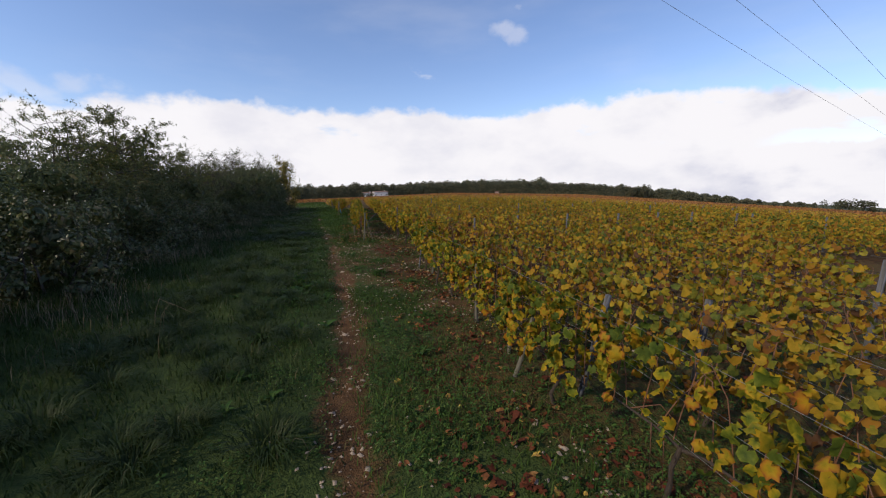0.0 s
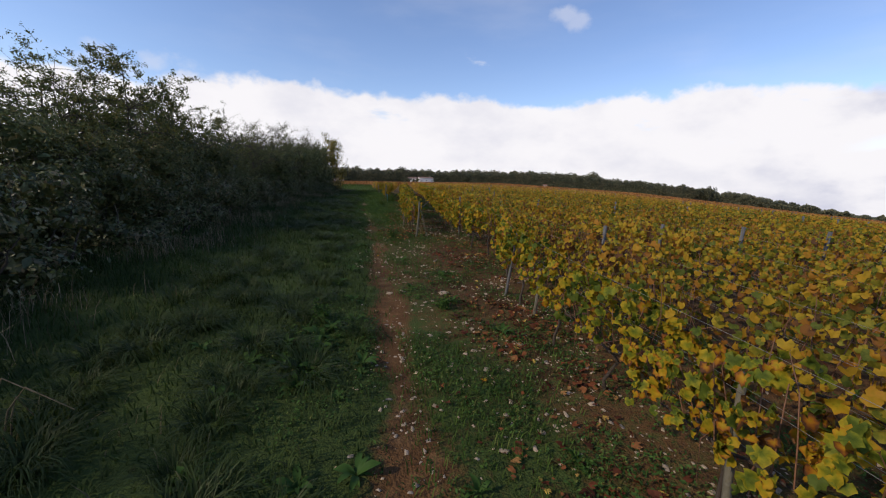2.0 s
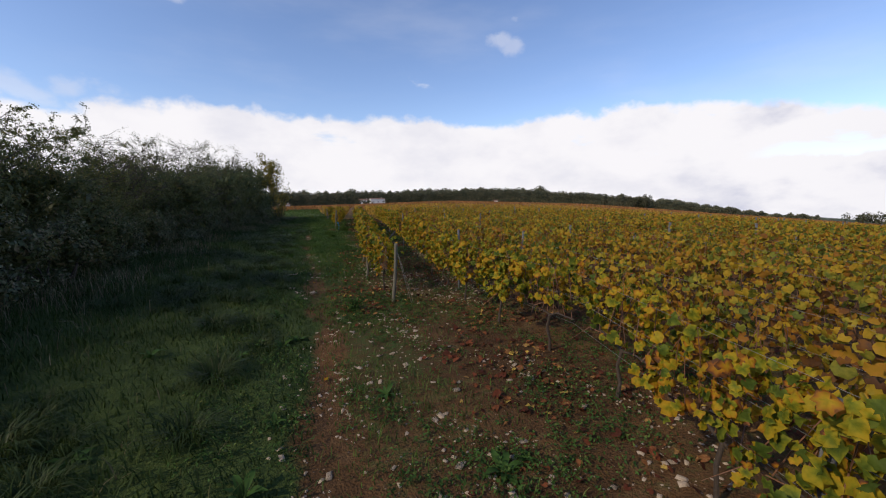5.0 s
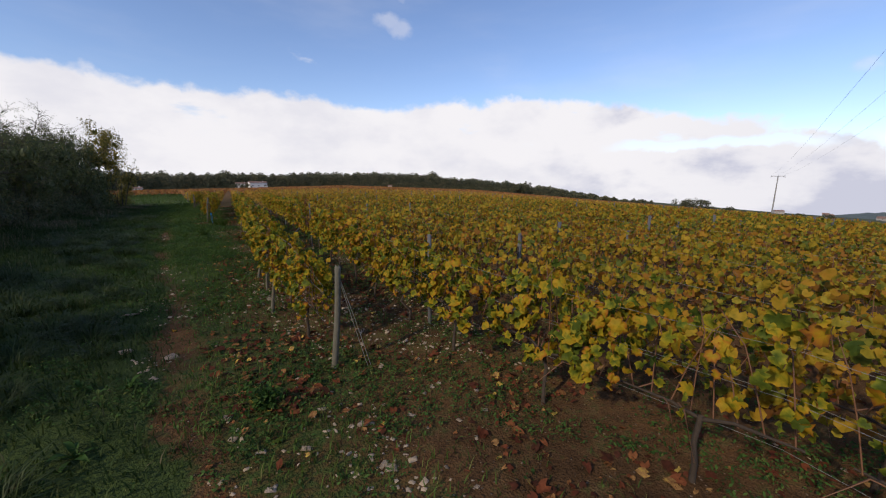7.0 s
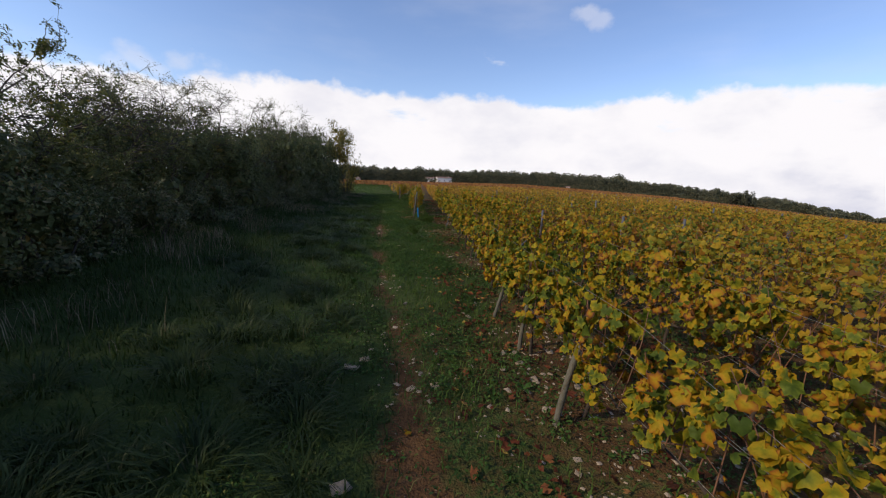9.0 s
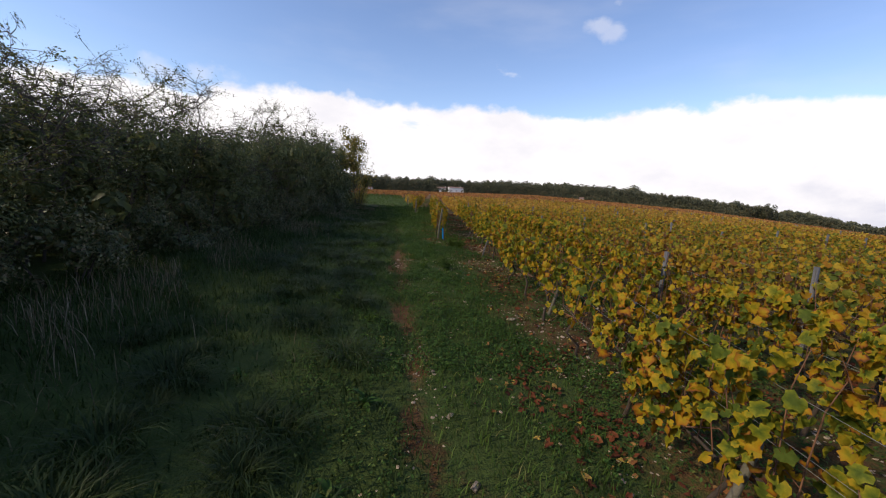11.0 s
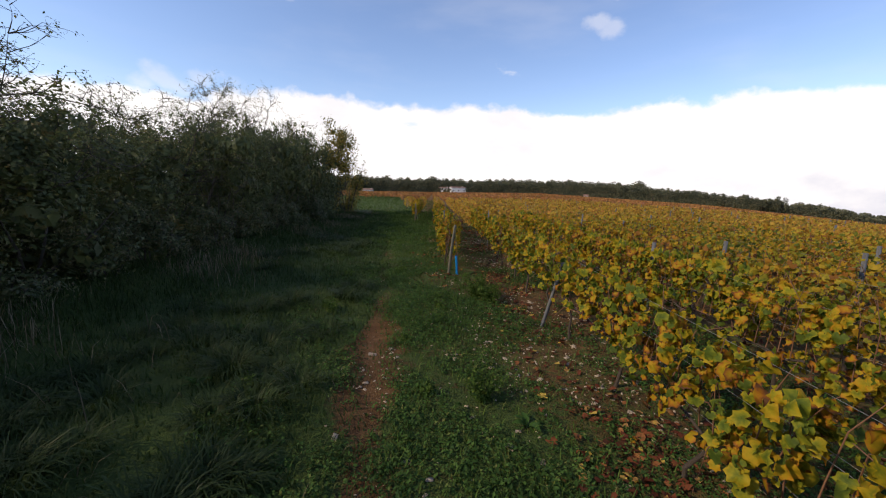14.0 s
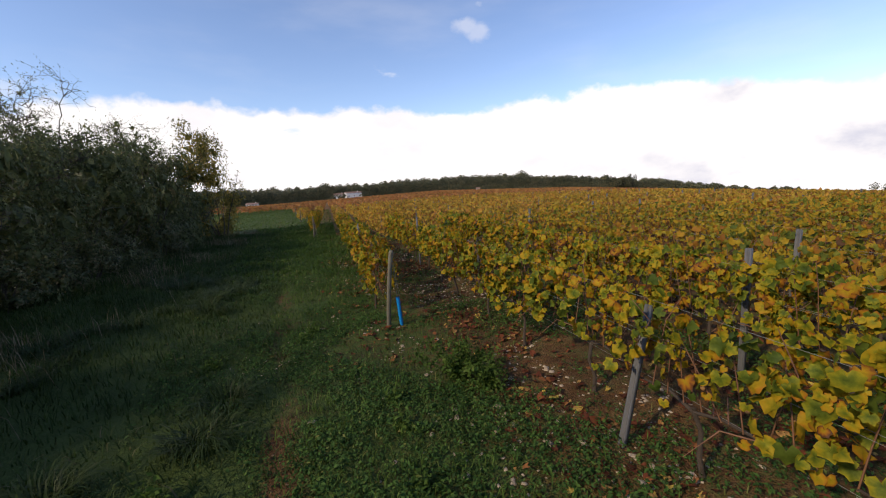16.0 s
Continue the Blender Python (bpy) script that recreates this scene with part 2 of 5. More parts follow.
M_IVY = leaf_material("ivy_leaf", [(0.0, (0.062, 0.080, 0.034)), (0.6, (0.100, 0.125, 0.046)), (0.92, (0.145, 0.155, 0.058)), (1.0, (0.21, 0.175, 0.070))], 0.36, 0.5, mottle=2.2, gloss=0.26, vary=0.2)
M_BRAMBLE = leaf_material("bramble_leaf", [(0.0, (0.041, 0.060, 0.022)), (0.5, (0.089, 0.113, 0.037)), (0.85, (0.150, 0.144, 0.056)), (1.0, (0.216, 0.172, 0.098))], 0.28, 0.45, gloss=0.5)
M_GOLD = leaf_material("gold_leaf", [(0.0, (0.081, 0.095, 0.020)), (0.5, (0.216, 0.189, 0.041)), (1.0, (0.378, 0.257, 0.054))], 0.35, 0.5)
# Darker than the turf below: some of the hedge's shade is in the colour.
M_GRASS = leaf_material("shaded_grass_blade", [(0.0, (0.024, 0.043, 0.009)), (0.45, (0.038, 0.067, 0.015)), (0.85, (0.058, 0.090, 0.021)), (0.975, (0.080, 0.099, 0.029)), (1.0, (0.138, 0.120, 0.062))], 0.35, 0.65, mottle=0.9, gloss=0.14)
M_WEED = leaf_material("weed_leaf", [(0.0, (0.026, 0.056, 0.014)), (0.5, (0.050, 0.106, 0.023)), (0.9, (0.082, 0.152, 0.031)), (1.0, (0.155, 0.162, 0.046))], 0.3, 0.6, mottle=1.5)
# Brighter blade for verge, far strip and tufts, with sunlight put into its green.
M_TURF_LIT = leaf_material("lit_turf_blade", [(0.0, (0.045, 0.08, 0.015)), (0.5, (0.075, 0.13, 0.024)), (0.9, (0.105, 0.165, 0.032)), (1.0, (0.18, 0.17, 0.06))], 0.35, 0.7, mottle=0.9)
M_TUSSOCK = leaf_material("tussock_blade", [(0.0, (0.024, 0.042, 0.010)), (0.5, (0.042, 0.067, 0.017)), (0.9, (0.064, 0.089, 0.026)), (1.0, (0.122, 0.109, 0.054))], 0.35, 0.55, mottle=0.9, gloss=0.2)
M_DRY = leaf_material("dry_stalk", [(0.0, (0.10, 0.075, 0.045)), (0.6, (0.2, 0.16, 0.10)), (1.0, (0.3, 0.25, 0.17))], 0.15, 0.7)
# Greyed and lightened leaf tones: distance haze is put into the colour.
M_FOREST = leaf_material("hazed_forest_leaf", [(0.0, (0.052, 0.058, 0.040)), (0.5, (0.090, 0.096, 0.058)), (0.85, (0.132, 0.128, 0.072)), (1.0, (0.175, 0.148, 0.085))], 0.15, 0.6, mottle=0.12)
M_BARK = plain_material("bark", (0.035, 0.028, 0.022), (0.09, 0.075, 0.06), 9, 0.9, 0, 0.8, 0.01)
M_VINEWOOD = plain_material("vine_wood", (0.035, 0.025, 0.018), (0.085, 0.06, 0.042), 30, 0.9, 0, 0.9, 0.008)
M_CANE = plain_material("vine_cane", (0.14, 0.06, 0.03), (0.25, 0.12, 0.06), 40, 0.7)
M_POST = plain_material("weathered_post", (0.08, 0.075, 0.052), (0.19, 0.17, 0.125), 9, 0.9, 0, 0.8, 0.008)
M_STEEL = plain_material("galvanised_steel", (0.065, 0.066, 0.070), (0.125, 0.125, 0.13), 25, 0.6, 0.0, 0.15, 0.002)
M_WIRE = plain_material("wire", (0.16, 0.155, 0.135), (0.28, 0.27, 0.23), 40, 0.5, 0.2, 0.1, 0.001)
M_BLUE = plain_material("blue_plastic", (0.0, 0.24, 0.62), (0.01, 0.33, 0.78), 12, 0.4, 0, 0.05, 0.001)
M_STONE = plain_material("limestone", (0.27, 0.20, 0.135), (0.52, 0.41, 0.295), 16, 0.9, 0, 0.8, 0.01)
M_CABLE = plain_material("cable", (0.10, 0.10, 0.11), (0.17, 0.17, 0.18), 3, 0.6)
M_CONCRETE = plain_material("pole_concrete", (0.22, 0.21, 0.20), (0.32, 0.31, 0.29), 2, 0.9)
M_RENDER = plain_material("white_render", (0.72, 0.70, 0.66), (0.82, 0.80, 0.77), 0.7, 0.9)
M_RENDER2 = plain_material("cream_render", (0.36, 0.32, 0.29), (0.50, 0.45, 0.40), 0.7, 0.9)
M_TILE = plain_material("roof_tile", (0.20, 0.115, 0.085), (0.28, 0.17, 0.13), 1.5, 0.85)
M_GLASS = plain_material("window_dark", (0.02, 0.022, 0.026), (0.05, 0.055, 0.06), 2, 0.15)
M_HILL = plain_material("wooded_hill", (0.05, 0.075, 0.06), (0.13, 0.15, 0.13), 0.02, 0.95, 0, 0.5, 2.0)


def ground_material():
    """Red-brown stony soil, with a green skin of moss and low grass off the wheel track, and wider fields far away."""
    m, nt, bsdf = material("ground_soil")
    n1, n2, n3 = noise_node(nt, 0.6), noise_node(nt, 6.0, 6), noise_node(nt, 60.0, 4)
    soil = ramp_node(nt, n2, [(0.25, (0.066, 0.036, 0.016)), (0.55, (0.124, 0.068, 0.030)), (0.8, (0.185, 0.113, 0.057))])
    soil = mix_rgb(nt, 0.5, soil, ramp_node(nt, n3, [(0.35, (0.55, 0.5, 0.45)), (0.7, (1.2, 1.15, 1.1))]), "MULTIPLY")
    soil = mix_rgb(nt, 0.8, soil, ramp_node(nt, n1, [(0.35, (0.62, 0.6, 0.58)), (0.5, (1.0, 0.98, 0.95)), (0.65, (1.35, 1.2, 1.05))]), "MULTIPLY")
    vo = nt.nodes.new("ShaderNodeTexVoronoi")
    vo.inputs["Scale"].default_value = 34.0
    tcv = nt.nodes.new("ShaderNodeTexCoord")
    nt.links.new(tcv.outputs["Object"], vo.inputs["Vector"])
    chip = nt.nodes.new("ShaderNodeMapRange")
    chip.inputs["From Min"].default_value, chip.inputs["From Max"].default_value = 0.30, 0.18
    nt.links.new(vo.outputs["Distance"], chip.inputs["Value"])
    sel = ramp_node(nt, noise_node(nt, 23.0, 2), [(0.56, (0, 0, 0)), (0.63, (1, 1, 1))])
    chips = nt.nodes.new("ShaderNodeMath")
    chips.operation = "MULTIPLY"
    nt.links.new(chip.outputs[0], chips.inputs[0])
    nt.links.new(sel, chips.inputs[1])
    soil = mix_rgb(nt, chips.outputs[0], soil, mix_rgb(nt, n3, (0.20, 0.13, 0.08), (0.42, 0.32, 0.23)))
    green = mix_rgb(nt, n2, (0.028, 0.042, 0.012), (0.065, 0.095, 0.022))
    at = nt.nodes.new("ShaderNodeAttribute")
    at.attribute_name = "cover"
    sp = nt.nodes.new("ShaderNodeSeparateColor")
    nt.links.new(at.outputs["Color"], sp.inputs[0])
    k = nt.nodes.new("ShaderNodeMath")
    k.operation = "MULTIPLY_ADD"
    ragged = nt.nodes.new("ShaderNodeMath")
    ragged.operation = "ADD"
    nt.links.new(n2, ragged.inputs[0])
    nt.links.new(noise_node(nt, 21.0, 4), ragged.inputs[1])
    nt.links.new(ragged.outputs[0], k.inputs[0])
    k.inputs[1].default_value = 0.62
    nt.links.new(sp.outputs["Red"], k.inputs[2])
    cov = nt.nodes.new("ShaderNodeMapRange")
    cov.inputs["From Min"].default_value, cov.inputs["From Max"].default_value = 0.9, 1.2
    nt.links.new(k.outputs[0], cov.inputs["Value"])
    col = mix_rgb(nt, cov.outputs[0], soil, green)
    # far fields: mottled greens and browns
    far = ramp_node(nt, noise_node(nt, 0.012, 3), [(0.35, (0.045, 0.062, 0.028)), (0.5, (0.075, 0.078, 0.036)), (0.65, (0.06, 0.075, 0.032))])
    col = mix_rgb(nt, sp.outputs["Green"], col, far)
    # leaf litter and bare orange rows inside the vineyard
    litter = mix_rgb(nt, n2, (0.09, 0.05, 0.025), (0.24, 0.13, 0.05))
    col = mix_rgb(nt, sp.outputs["Blue"], col, litter)
    nt.links.new(col, bsdf.inputs["Base Color"])
    bsdf.inputs["Roughness"].default_value = 0.95
    bsdf.inputs["Specular IOR Level"].default_value = 0.15
    hgt = nt.nodes.new("ShaderNodeMath")
    hgt.operation = "ADD"
    nt.links.new(n3, hgt.inputs[0])
    nt.links.new(chips.outputs[0], hgt.inputs[1])
    bump(nt, bsdf, hgt.outputs[0], 1.0, 0.025)
    return m


M_GROUND = ground_material()

# ---------------------------------------------------------------- mesh helpers
RNG = np.random.default_rng(7)


def mesh_np(name, verts, faces, mat, smooth=False):
    """A mesh from arrays: verts (n, 3), faces (m, k), all faces of k corners, or a list of such arrays."""
    faces = faces if isinstance(faces, list) else [faces]
    me = bpy.data.meshes.new(name)
    verts = np.ascontiguousarray(verts, dtype=np.float32)
    me.vertices.add(len(verts))
    me.vertices.foreach_set("co", verts.ravel())
    loops = np.concatenate([f.ravel() for f in faces]).astype(np.int32)
    sizes = np.concatenate([np.full(len(f), f.shape[1]) for f in faces])
    me.loops.add(len(loops))
    me.loops.foreach_set("vertex_index", loops)
    me.polygons.add(len(sizes))
    me.polygons.foreach_set("loop_start", (np.cumsum(sizes) - sizes).astype(np.int32))
    if smooth:
        me.polygons.foreach_set("use_smooth", np.ones(len(sizes), dtype=bool))
    me.materials.append(mat)
    me.update(calc_edges=True)
    return me


def bm_mesh(name, bm, mat, smooth=False):
    me = bpy.data.meshes.new(name)
    bm.to_mesh(me)
    bm.free()
    if smooth:
        for p in me.polygons:
            p.use_smooth = True
    me.materials.append(mat)
    return me


def part(name, me, parent, label=""):
    ob = new(name, me)
    ob.parent = parent
    return tagged(ob, label) if label else ob


def thing(name, label, category, group="", at=None):
    ob = new(name)
    ob.empty_display_size = 0.1
    if at is not None:
        ob.matrix_basis = at
    return tagged(ob, label, category, group)


def tubes(paths, sides=5):
    """Tapered round tubes: paths is a list of (points, radii)."""
    V, Fq, base = [], [], 0
    for pts, rad in paths:
        pts = [Vector(p) for p in pts]
        for i, p in enumerate(pts):
            d = (pts[min(i + 1, len(pts) - 1)] - pts[max(i - 1, 0)]).normalized()
            a = d.orthogonal().normalized()
            b = d.cross(a)
            for k in range(sides):
                w = 2 * math.pi * k / sides
                V.append(p + (a * math.cos(w) + b * math.sin(w)) * rad[i])
        for i in range(len(pts) - 1):
            for k in range(sides):
                n = (k + 1) % sides
                Fq.append((base + i * sides + k, base + i * sides + n, base + (i + 1) * sides + n, base + (i + 1) * sides + k))
        base += len(pts) * sides
    return np.array([tuple(v) for v in V]), np.array(Fq)


def frames_for(normals, spin):
    """Orthonormal frames (n, 3, 3) with the given normals, spun by an angle."""
    n = normals / np.linalg.norm(normals, axis=1)[:, None]
    up = np.where(np.abs(n[:, 2:3]) > 0.9, np.array([[1.0, 0, 0]]), np.array([[0, 0, 1.0]]))
    a = np.cross(up, n)
    a /= np.linalg.norm(a, axis=1)[:, None]
    b = np.cross(n, a)
    c, s = np.cos(spin)[:, None], np.sin(spin)[:, None]
    return np.stack([a * c + b * s, b * c - a * s, n], axis=1)


def rimmed(me, per, first=1):
    """Mark the outline of each leaf of per corners, whose first corner is its middle, in the attribute rim."""
    a = np.ones(len(me.vertices), dtype=np.float32)
    a[::per] = 0.0
    me.attributes.new("rim", "FLOAT", "POINT").data.foreach_set("value", a)
    return me


def scatter(template, faces, centres, normals, spin, size):
    """Many copies of a small template joined into one vertex and face array."""
    fr = frames_for(normals, spin)
    v = np.einsum("vk,nkj->nvj", template, fr) * np.asarray(size)[:, None, None] + centres[:, None, :]
    f = faces[None] + (np.arange(len(centres)) * len(template))[:, None, None]
    return v.reshape(-1, 3), f.reshape(-1, faces.shape[1])


def leaf_shape(kind):
    """A leaf of unit width: lobed vine leaf (rich or spare), or a small pointed leaf."""
    if kind == "vine":
        half = [(0, 0.55), (24, 0.43), (48, 0.53), (74, 0.42), (100, 0.50), (130, 0.42), (158, 0.38)]
    elif kind == "vine_spare":
        half = [(0, 0.53), (50, 0.50), (100, 0.48), (148, 0.42)]
    else:
        v = np.array([(0, -0.6, 0), (0.32, 0, 0.07), (0, 0.65, -0.03), (-0.32, 0, 0.07)], float)
        return v, np.array([(0, 1, 2), (0, 2, 3)])
    out = [(math.radians(a), r) for a, r in half] + [(math.pi, 0.10)] + [(-math.radians(a), r) for a, r in half[:0:-1]]
    v = [(0, 0, 0.0)] + [(r * math.sin(a), r * math.cos(a), -0.18 * r * r + 0.035 * math.cos(3 * a) - 0.14 * r * abs(math.sin(a))) for a, r in out]
    n = len(out)
    return np.array(v, float), np.array([(0, 1 + (i + 1) % n, 1 + i) for i in range(n)])


LEAF, LEAF_F = leaf_shape("vine")
SPARE, SPARE_F = leaf_shape("vine_spare")
KITE, KITE_F = leaf_shape("kite")


def lumps(x, y, scale, seed=0.0):
    """Cheap smooth noise, -1..1, for arrays."""
    x, y = np.asarray(x) * scale + seed, np.asarray(y) * scale - seed
    return (np.sin(x * 1.0 + 1.7 * np.sin(y * 0.73 + seed)) + np.sin(y * 1.13 + 1.3 * np.sin(x * 0.91 - seed)) + 0.6 * np.sin(2.3 * x + 1.9 * y)) / 2.6


# ---------------------------------------------------------------- lie of the land
BEARING = [-180, -90, -10, 0, 15, 35, 52, 72, 86, 100, 140, 180]
FALL = [2.0, 1.2, 1.75, 1.55, 1.1, 1.6, 2.75, 3.75, 4.4, 5.1, 4.0, 2.0]
FALL_FAR = [2.0, 1.2, 1.4, 1.4, 1.1, 1.4, 2.3, 3.3, 3.6, 3.6, 3.2, 2.0]


def land(x, y):
    """Height of the ground: level along the track, a field that bends away over a broad crown, lowest to the right."""
    x, y = np.asarray(x, float), np.asarray(y, float)
    dx, dy = x - 0.7, y - 13.0
    r, b = np.hypot(dx, dy), np.degrees(np.arctan2(dx, dy))
    e = np.interp(b, BEARING, FALL) + 0.5 * np.exp(-np.maximum(r - 15, 0) / 55)
    f = np.clip((r - 260) / 700, 0, 1)
    e = np.tan(np.radians(e + (np.interp(b, BEARING, FALL_FAR) - e) * f * f * (3 - 2 * f)))
    return 0.75 - np.sqrt(0.5625 + (e * np.maximum(r - 6, 0)) ** 2)


def track_x(y):
    """Middle of the bare wheel track."""
    return np.interp(y, [-10, 5, 7.4, 10, 13.4, 18, 22, 25.5, 40, 60, 120], [2.0, 1.48, 1.42, 1.2, 0.82, 0.26, -0.35, -0.68, -2.2, -4.6, -12])


def lush(y):
    """How green the verge between the track and the vines is."""
    return np.interp(y, [0, 5, 8, 9.5, 13.5, 15, 18, 21, 28, 34], [0.95, 0.92, 0.66, 0.46, 0.46, 0.56, 0.68, 0.92, 0.66, 0.9])


def worn(y):
    """Where grass has closed over the wheel track (1) and where it is bare (0)."""
    return np.interp(y, [3, 5, 8, 12, 14, 17, 19, 20.5, 21.5, 22.5, 24.2, 24.8, 26.3, 27, 28], [0.35, 0.2, 0.2, 0.25, 0.6, 0.5, 0.85, 0.4, 0.45, 0.75, 0.8, 0.1, 0.15, 0.75, 1])


def hedge_x(y):
    """Foot of the hedge on the track's side."""
    return np.interp(y, [-20, 8, 16, 24, 34, 48], [-2.6, -3.3, -4.0, -4.8, -5.3, -5.4])


def relief(x, y):
    t = np.abs(x - track_x(y))
    near = np.exp(-((y - 22) / 45) ** 4) * (np.abs(x) < 14)
    rut = -0.035 * np.exp(-(t / 0.24) ** 2)
    rough = (0.018 + 0.022 * (x < track_x(y) - 0.4)) * lumps(x, y, 2.3) + 0.010 * lumps(x, y, 6.1, 3) + 0.004 * lumps(x, y, 19, 5)
    bank = 0.10 * np.clip((track_x(y) - 0.5 - x) / 1.6, 0, 1) * (0.6 + 0.4 * lumps(x, y, 0.9, 2))
    return (rut + rough + bank) * near


def ground_z(x, y):
    return land(x, y) + relief(np.asarray(x, float), np.asarray(y, float))


ROW_GAP, ROW_ZERO = 1.27, 0.25


def row_x(i, y=100.0):
    """Line of a row; the third one was planted with a slight bow."""
    y = np.asarray(y)
    bow = 0.38 * np.exp(-((y - 12.2) / 1.4) ** 2) + np.interp(y, [4, 6, 8, 10, 15, 15.1], [0.5, 0.36, 0.25, 0.18, 0.11, 0.0]) if i == 2 else 0.2 * np.exp(-((y - 15.3) / 1.8) ** 2) if i == 1 else 0.0
    return ROW_ZERO + ROW_GAP * i + bow


def row_start(i):
    return 29.1 - 13.9 * i if i >= 0 else 29.1 - 12.2 * i if i > -5 else 80.0 - 1.2 * i


def axis(dense_lo, dense_hi, step, lo, hi, grow):
    mid = list(np.arange(dense_lo, dense_hi + step / 2, step))
    up, s = [dense_hi], step
    while up[-1] < hi:
        s *= grow
        up.append(up[-1] + s)
    down, s = [dense_lo], step
    while down[-1] > lo:
        s *= grow
        down.append(down[-1] - s)
    return np.array(down[:0:-1] + mid + up[1:])


def build_ground():
    xs, ys = axis(-6.4, 5.2, 0.15, -3500, 3500, 1.16), axis(1, 40, 0.16, -800, 3800, 1.13)
    X, Y = np.meshgrid(xs, ys, indexing="ij")
    Z = ground_z(X, Y)
    n, m = X.shape
    idx = np.arange(n * m).reshape(n, m)
    F = np.stack([idx[:-1, :-1], idx[1:, :-1], idx[1:, 1:], idx[:-1, 1:]], -1).reshape(-1, 4)
    me = mesh_np("ground", np.stack([X, Y, Z], -1).reshape(-1, 3), F, M_GROUND, True)
    # what covers the soil: red = green skin, green = far fields, blue = vineyard litter
    off = X - track_x(Y)
    red = np.clip((np.abs(off + 0.10 * lumps(X, Y, 1.7, 14)) + 0.10 * lumps(X, Y, 4.1, 8) - 0.10 - 0.09 * np.exp(-((Y - 25.4) / 1.3) ** 2) + 0.20 * worn(Y)) / 0.20, 0, 1) * np.where(off < 0, 0.85, 0.22 + 0.5 * lush(Y)) + 0.12 * lumps(X, Y, 1.1, 4)
    edge = row_x(0) - (Y - 29.1) / 11.5
    vine = np.clip((X - edge + 0.1 + 0.45 * lumps(X, Y, 1.3, 61)) / 0.7, 0, 1)
    red = np.where(off > 0, red * (1 - 0.4 * vine), red)
    r = np.hypot(X, Y - 13)
    green = np.clip((r - 330) / 60, 0, 1) + np.clip((-24 - X) / 6, 0, 1)
    blue = np.clip((X - edge - 0.2) / 0.8, 0, 1) * np.clip((r - 20) / 60, 0, 1) * np.clip((360 - r) / 30, 0, 1) * 0.8
    col = np.stack([np.clip(red, 0, 1), np.clip(green, 0, 1), np.clip(blue, 0, 1), np.ones_like(X)], -1)
    at = me.color_attributes.new("cover", "FLOAT_COLOR", "POINT")
    at.data.foreach_set("color", col.reshape(-1).astype(np.float32))
    tagged(new("ground", me), "stony red-brown soil track between grass and vines", "ground", kind="structure")


build_ground()


# ---------------------------------------------------------------- vineyard
def foliage_points(n, rng, length=1.0, top=1.0, low=0.2, clumps=0):
    """Places and outward normals of leaves in a hedge-like strip of vine along y."""
    y = rng.uniform(-length / 2 - 0.06, length / 2 + 0.06, n)
    z = low + (top - low) * rng.beta(1.6, 1.15, n)
    w = 0.23 * (0.5 + 0.6 * np.sin(np.clip((z - low) / (top - low), 0, 1) * math.pi) ** 0.7)
    side = rng.choice([-1, 1], n) * rng.uniform(0.35, 1.0, n) ** 0.5
    x = side * w + rng.normal(0, 0.03, n)
    z = z + rng.normal(0, 0.03, n)
    c = np.stack([x, y, z], -1)
    if clumps:
        # leaves gather along the shoots and leave gaps between
        hub = np.stack([rng.uniform(-0.13, 0.13, clumps), rng.uniform(-length / 2, length / 2, clumps), rng.uniform(low + 0.12, top, clumps)], -1)
        d2 = ((c[:, None, :] - hub[None]) ** 2 * (1, 1.6, 0.5)).sum(-1)
        c = c + (hub[d2.argmin(1)] - c) * rng.uniform(0.3, 0.65, (n, 1)) * (0.55, 1, 0.6)
    nrm = np.stack([side * 0.9 + rng.normal(0, 0.35, n), rng.normal(0, 0.75, n), 0.22 + 0.25 * (z > top - 0.1) + rng.normal(0, 0.38, n)], -1)
    return c, nrm


def vine_wood(rng):
    trunk = [((0, 0, -0.05), (rng.normal(0, 0.02), 0.02, 0.12), (rng.normal(0, 0.03), 0.03, 0.26), (0.0, 0.05, 0.40)), (0.019, 0.015, 0.014, 0.015)]
    arm = [((0, 0.05, 0.38), (0.01, 0.2, 0.43), (0, 0.45, 0.42)), (0.012, 0.009, 0.006)]
    arm2 = [((0, 0.05, 0.38), (0.01, -0.1, 0.42), (0, -0.42, 0.42)), (0.011, 0.008, 0.006)]
    canes = []
    for k in range(9):
        y0 = -0.42 + 0.105 * k
        x1, y1 = rng.normal(0, 0.07), y0 + rng.normal(0, 0.10)
        top = rng.uniform(0.75, 1.08)
        canes.append((((0, y0, 0.41), (x1 * 0.5, y0 * 0.6 + y1 * 0.4, 0.62), (x1, y1, 0.85), (x1 * 1.6, y1 + rng.normal(0, 0.06), top)), (0.0042, 0.0036, 0.003, 0.0018)))
    for k in range(3):
        y0, s = rng.uniform(-0.4, 0.4), rng.choice([-1, 1])
        canes.append((((0, y0, 0.42), (s * 0.14, y0 + 0.1, 0.47), (s * 0.26, y0 + 0.2, 0.30)), (0.005, 0.004, 0.002)))
    return tubes([trunk, arm, arm2], 6), canes


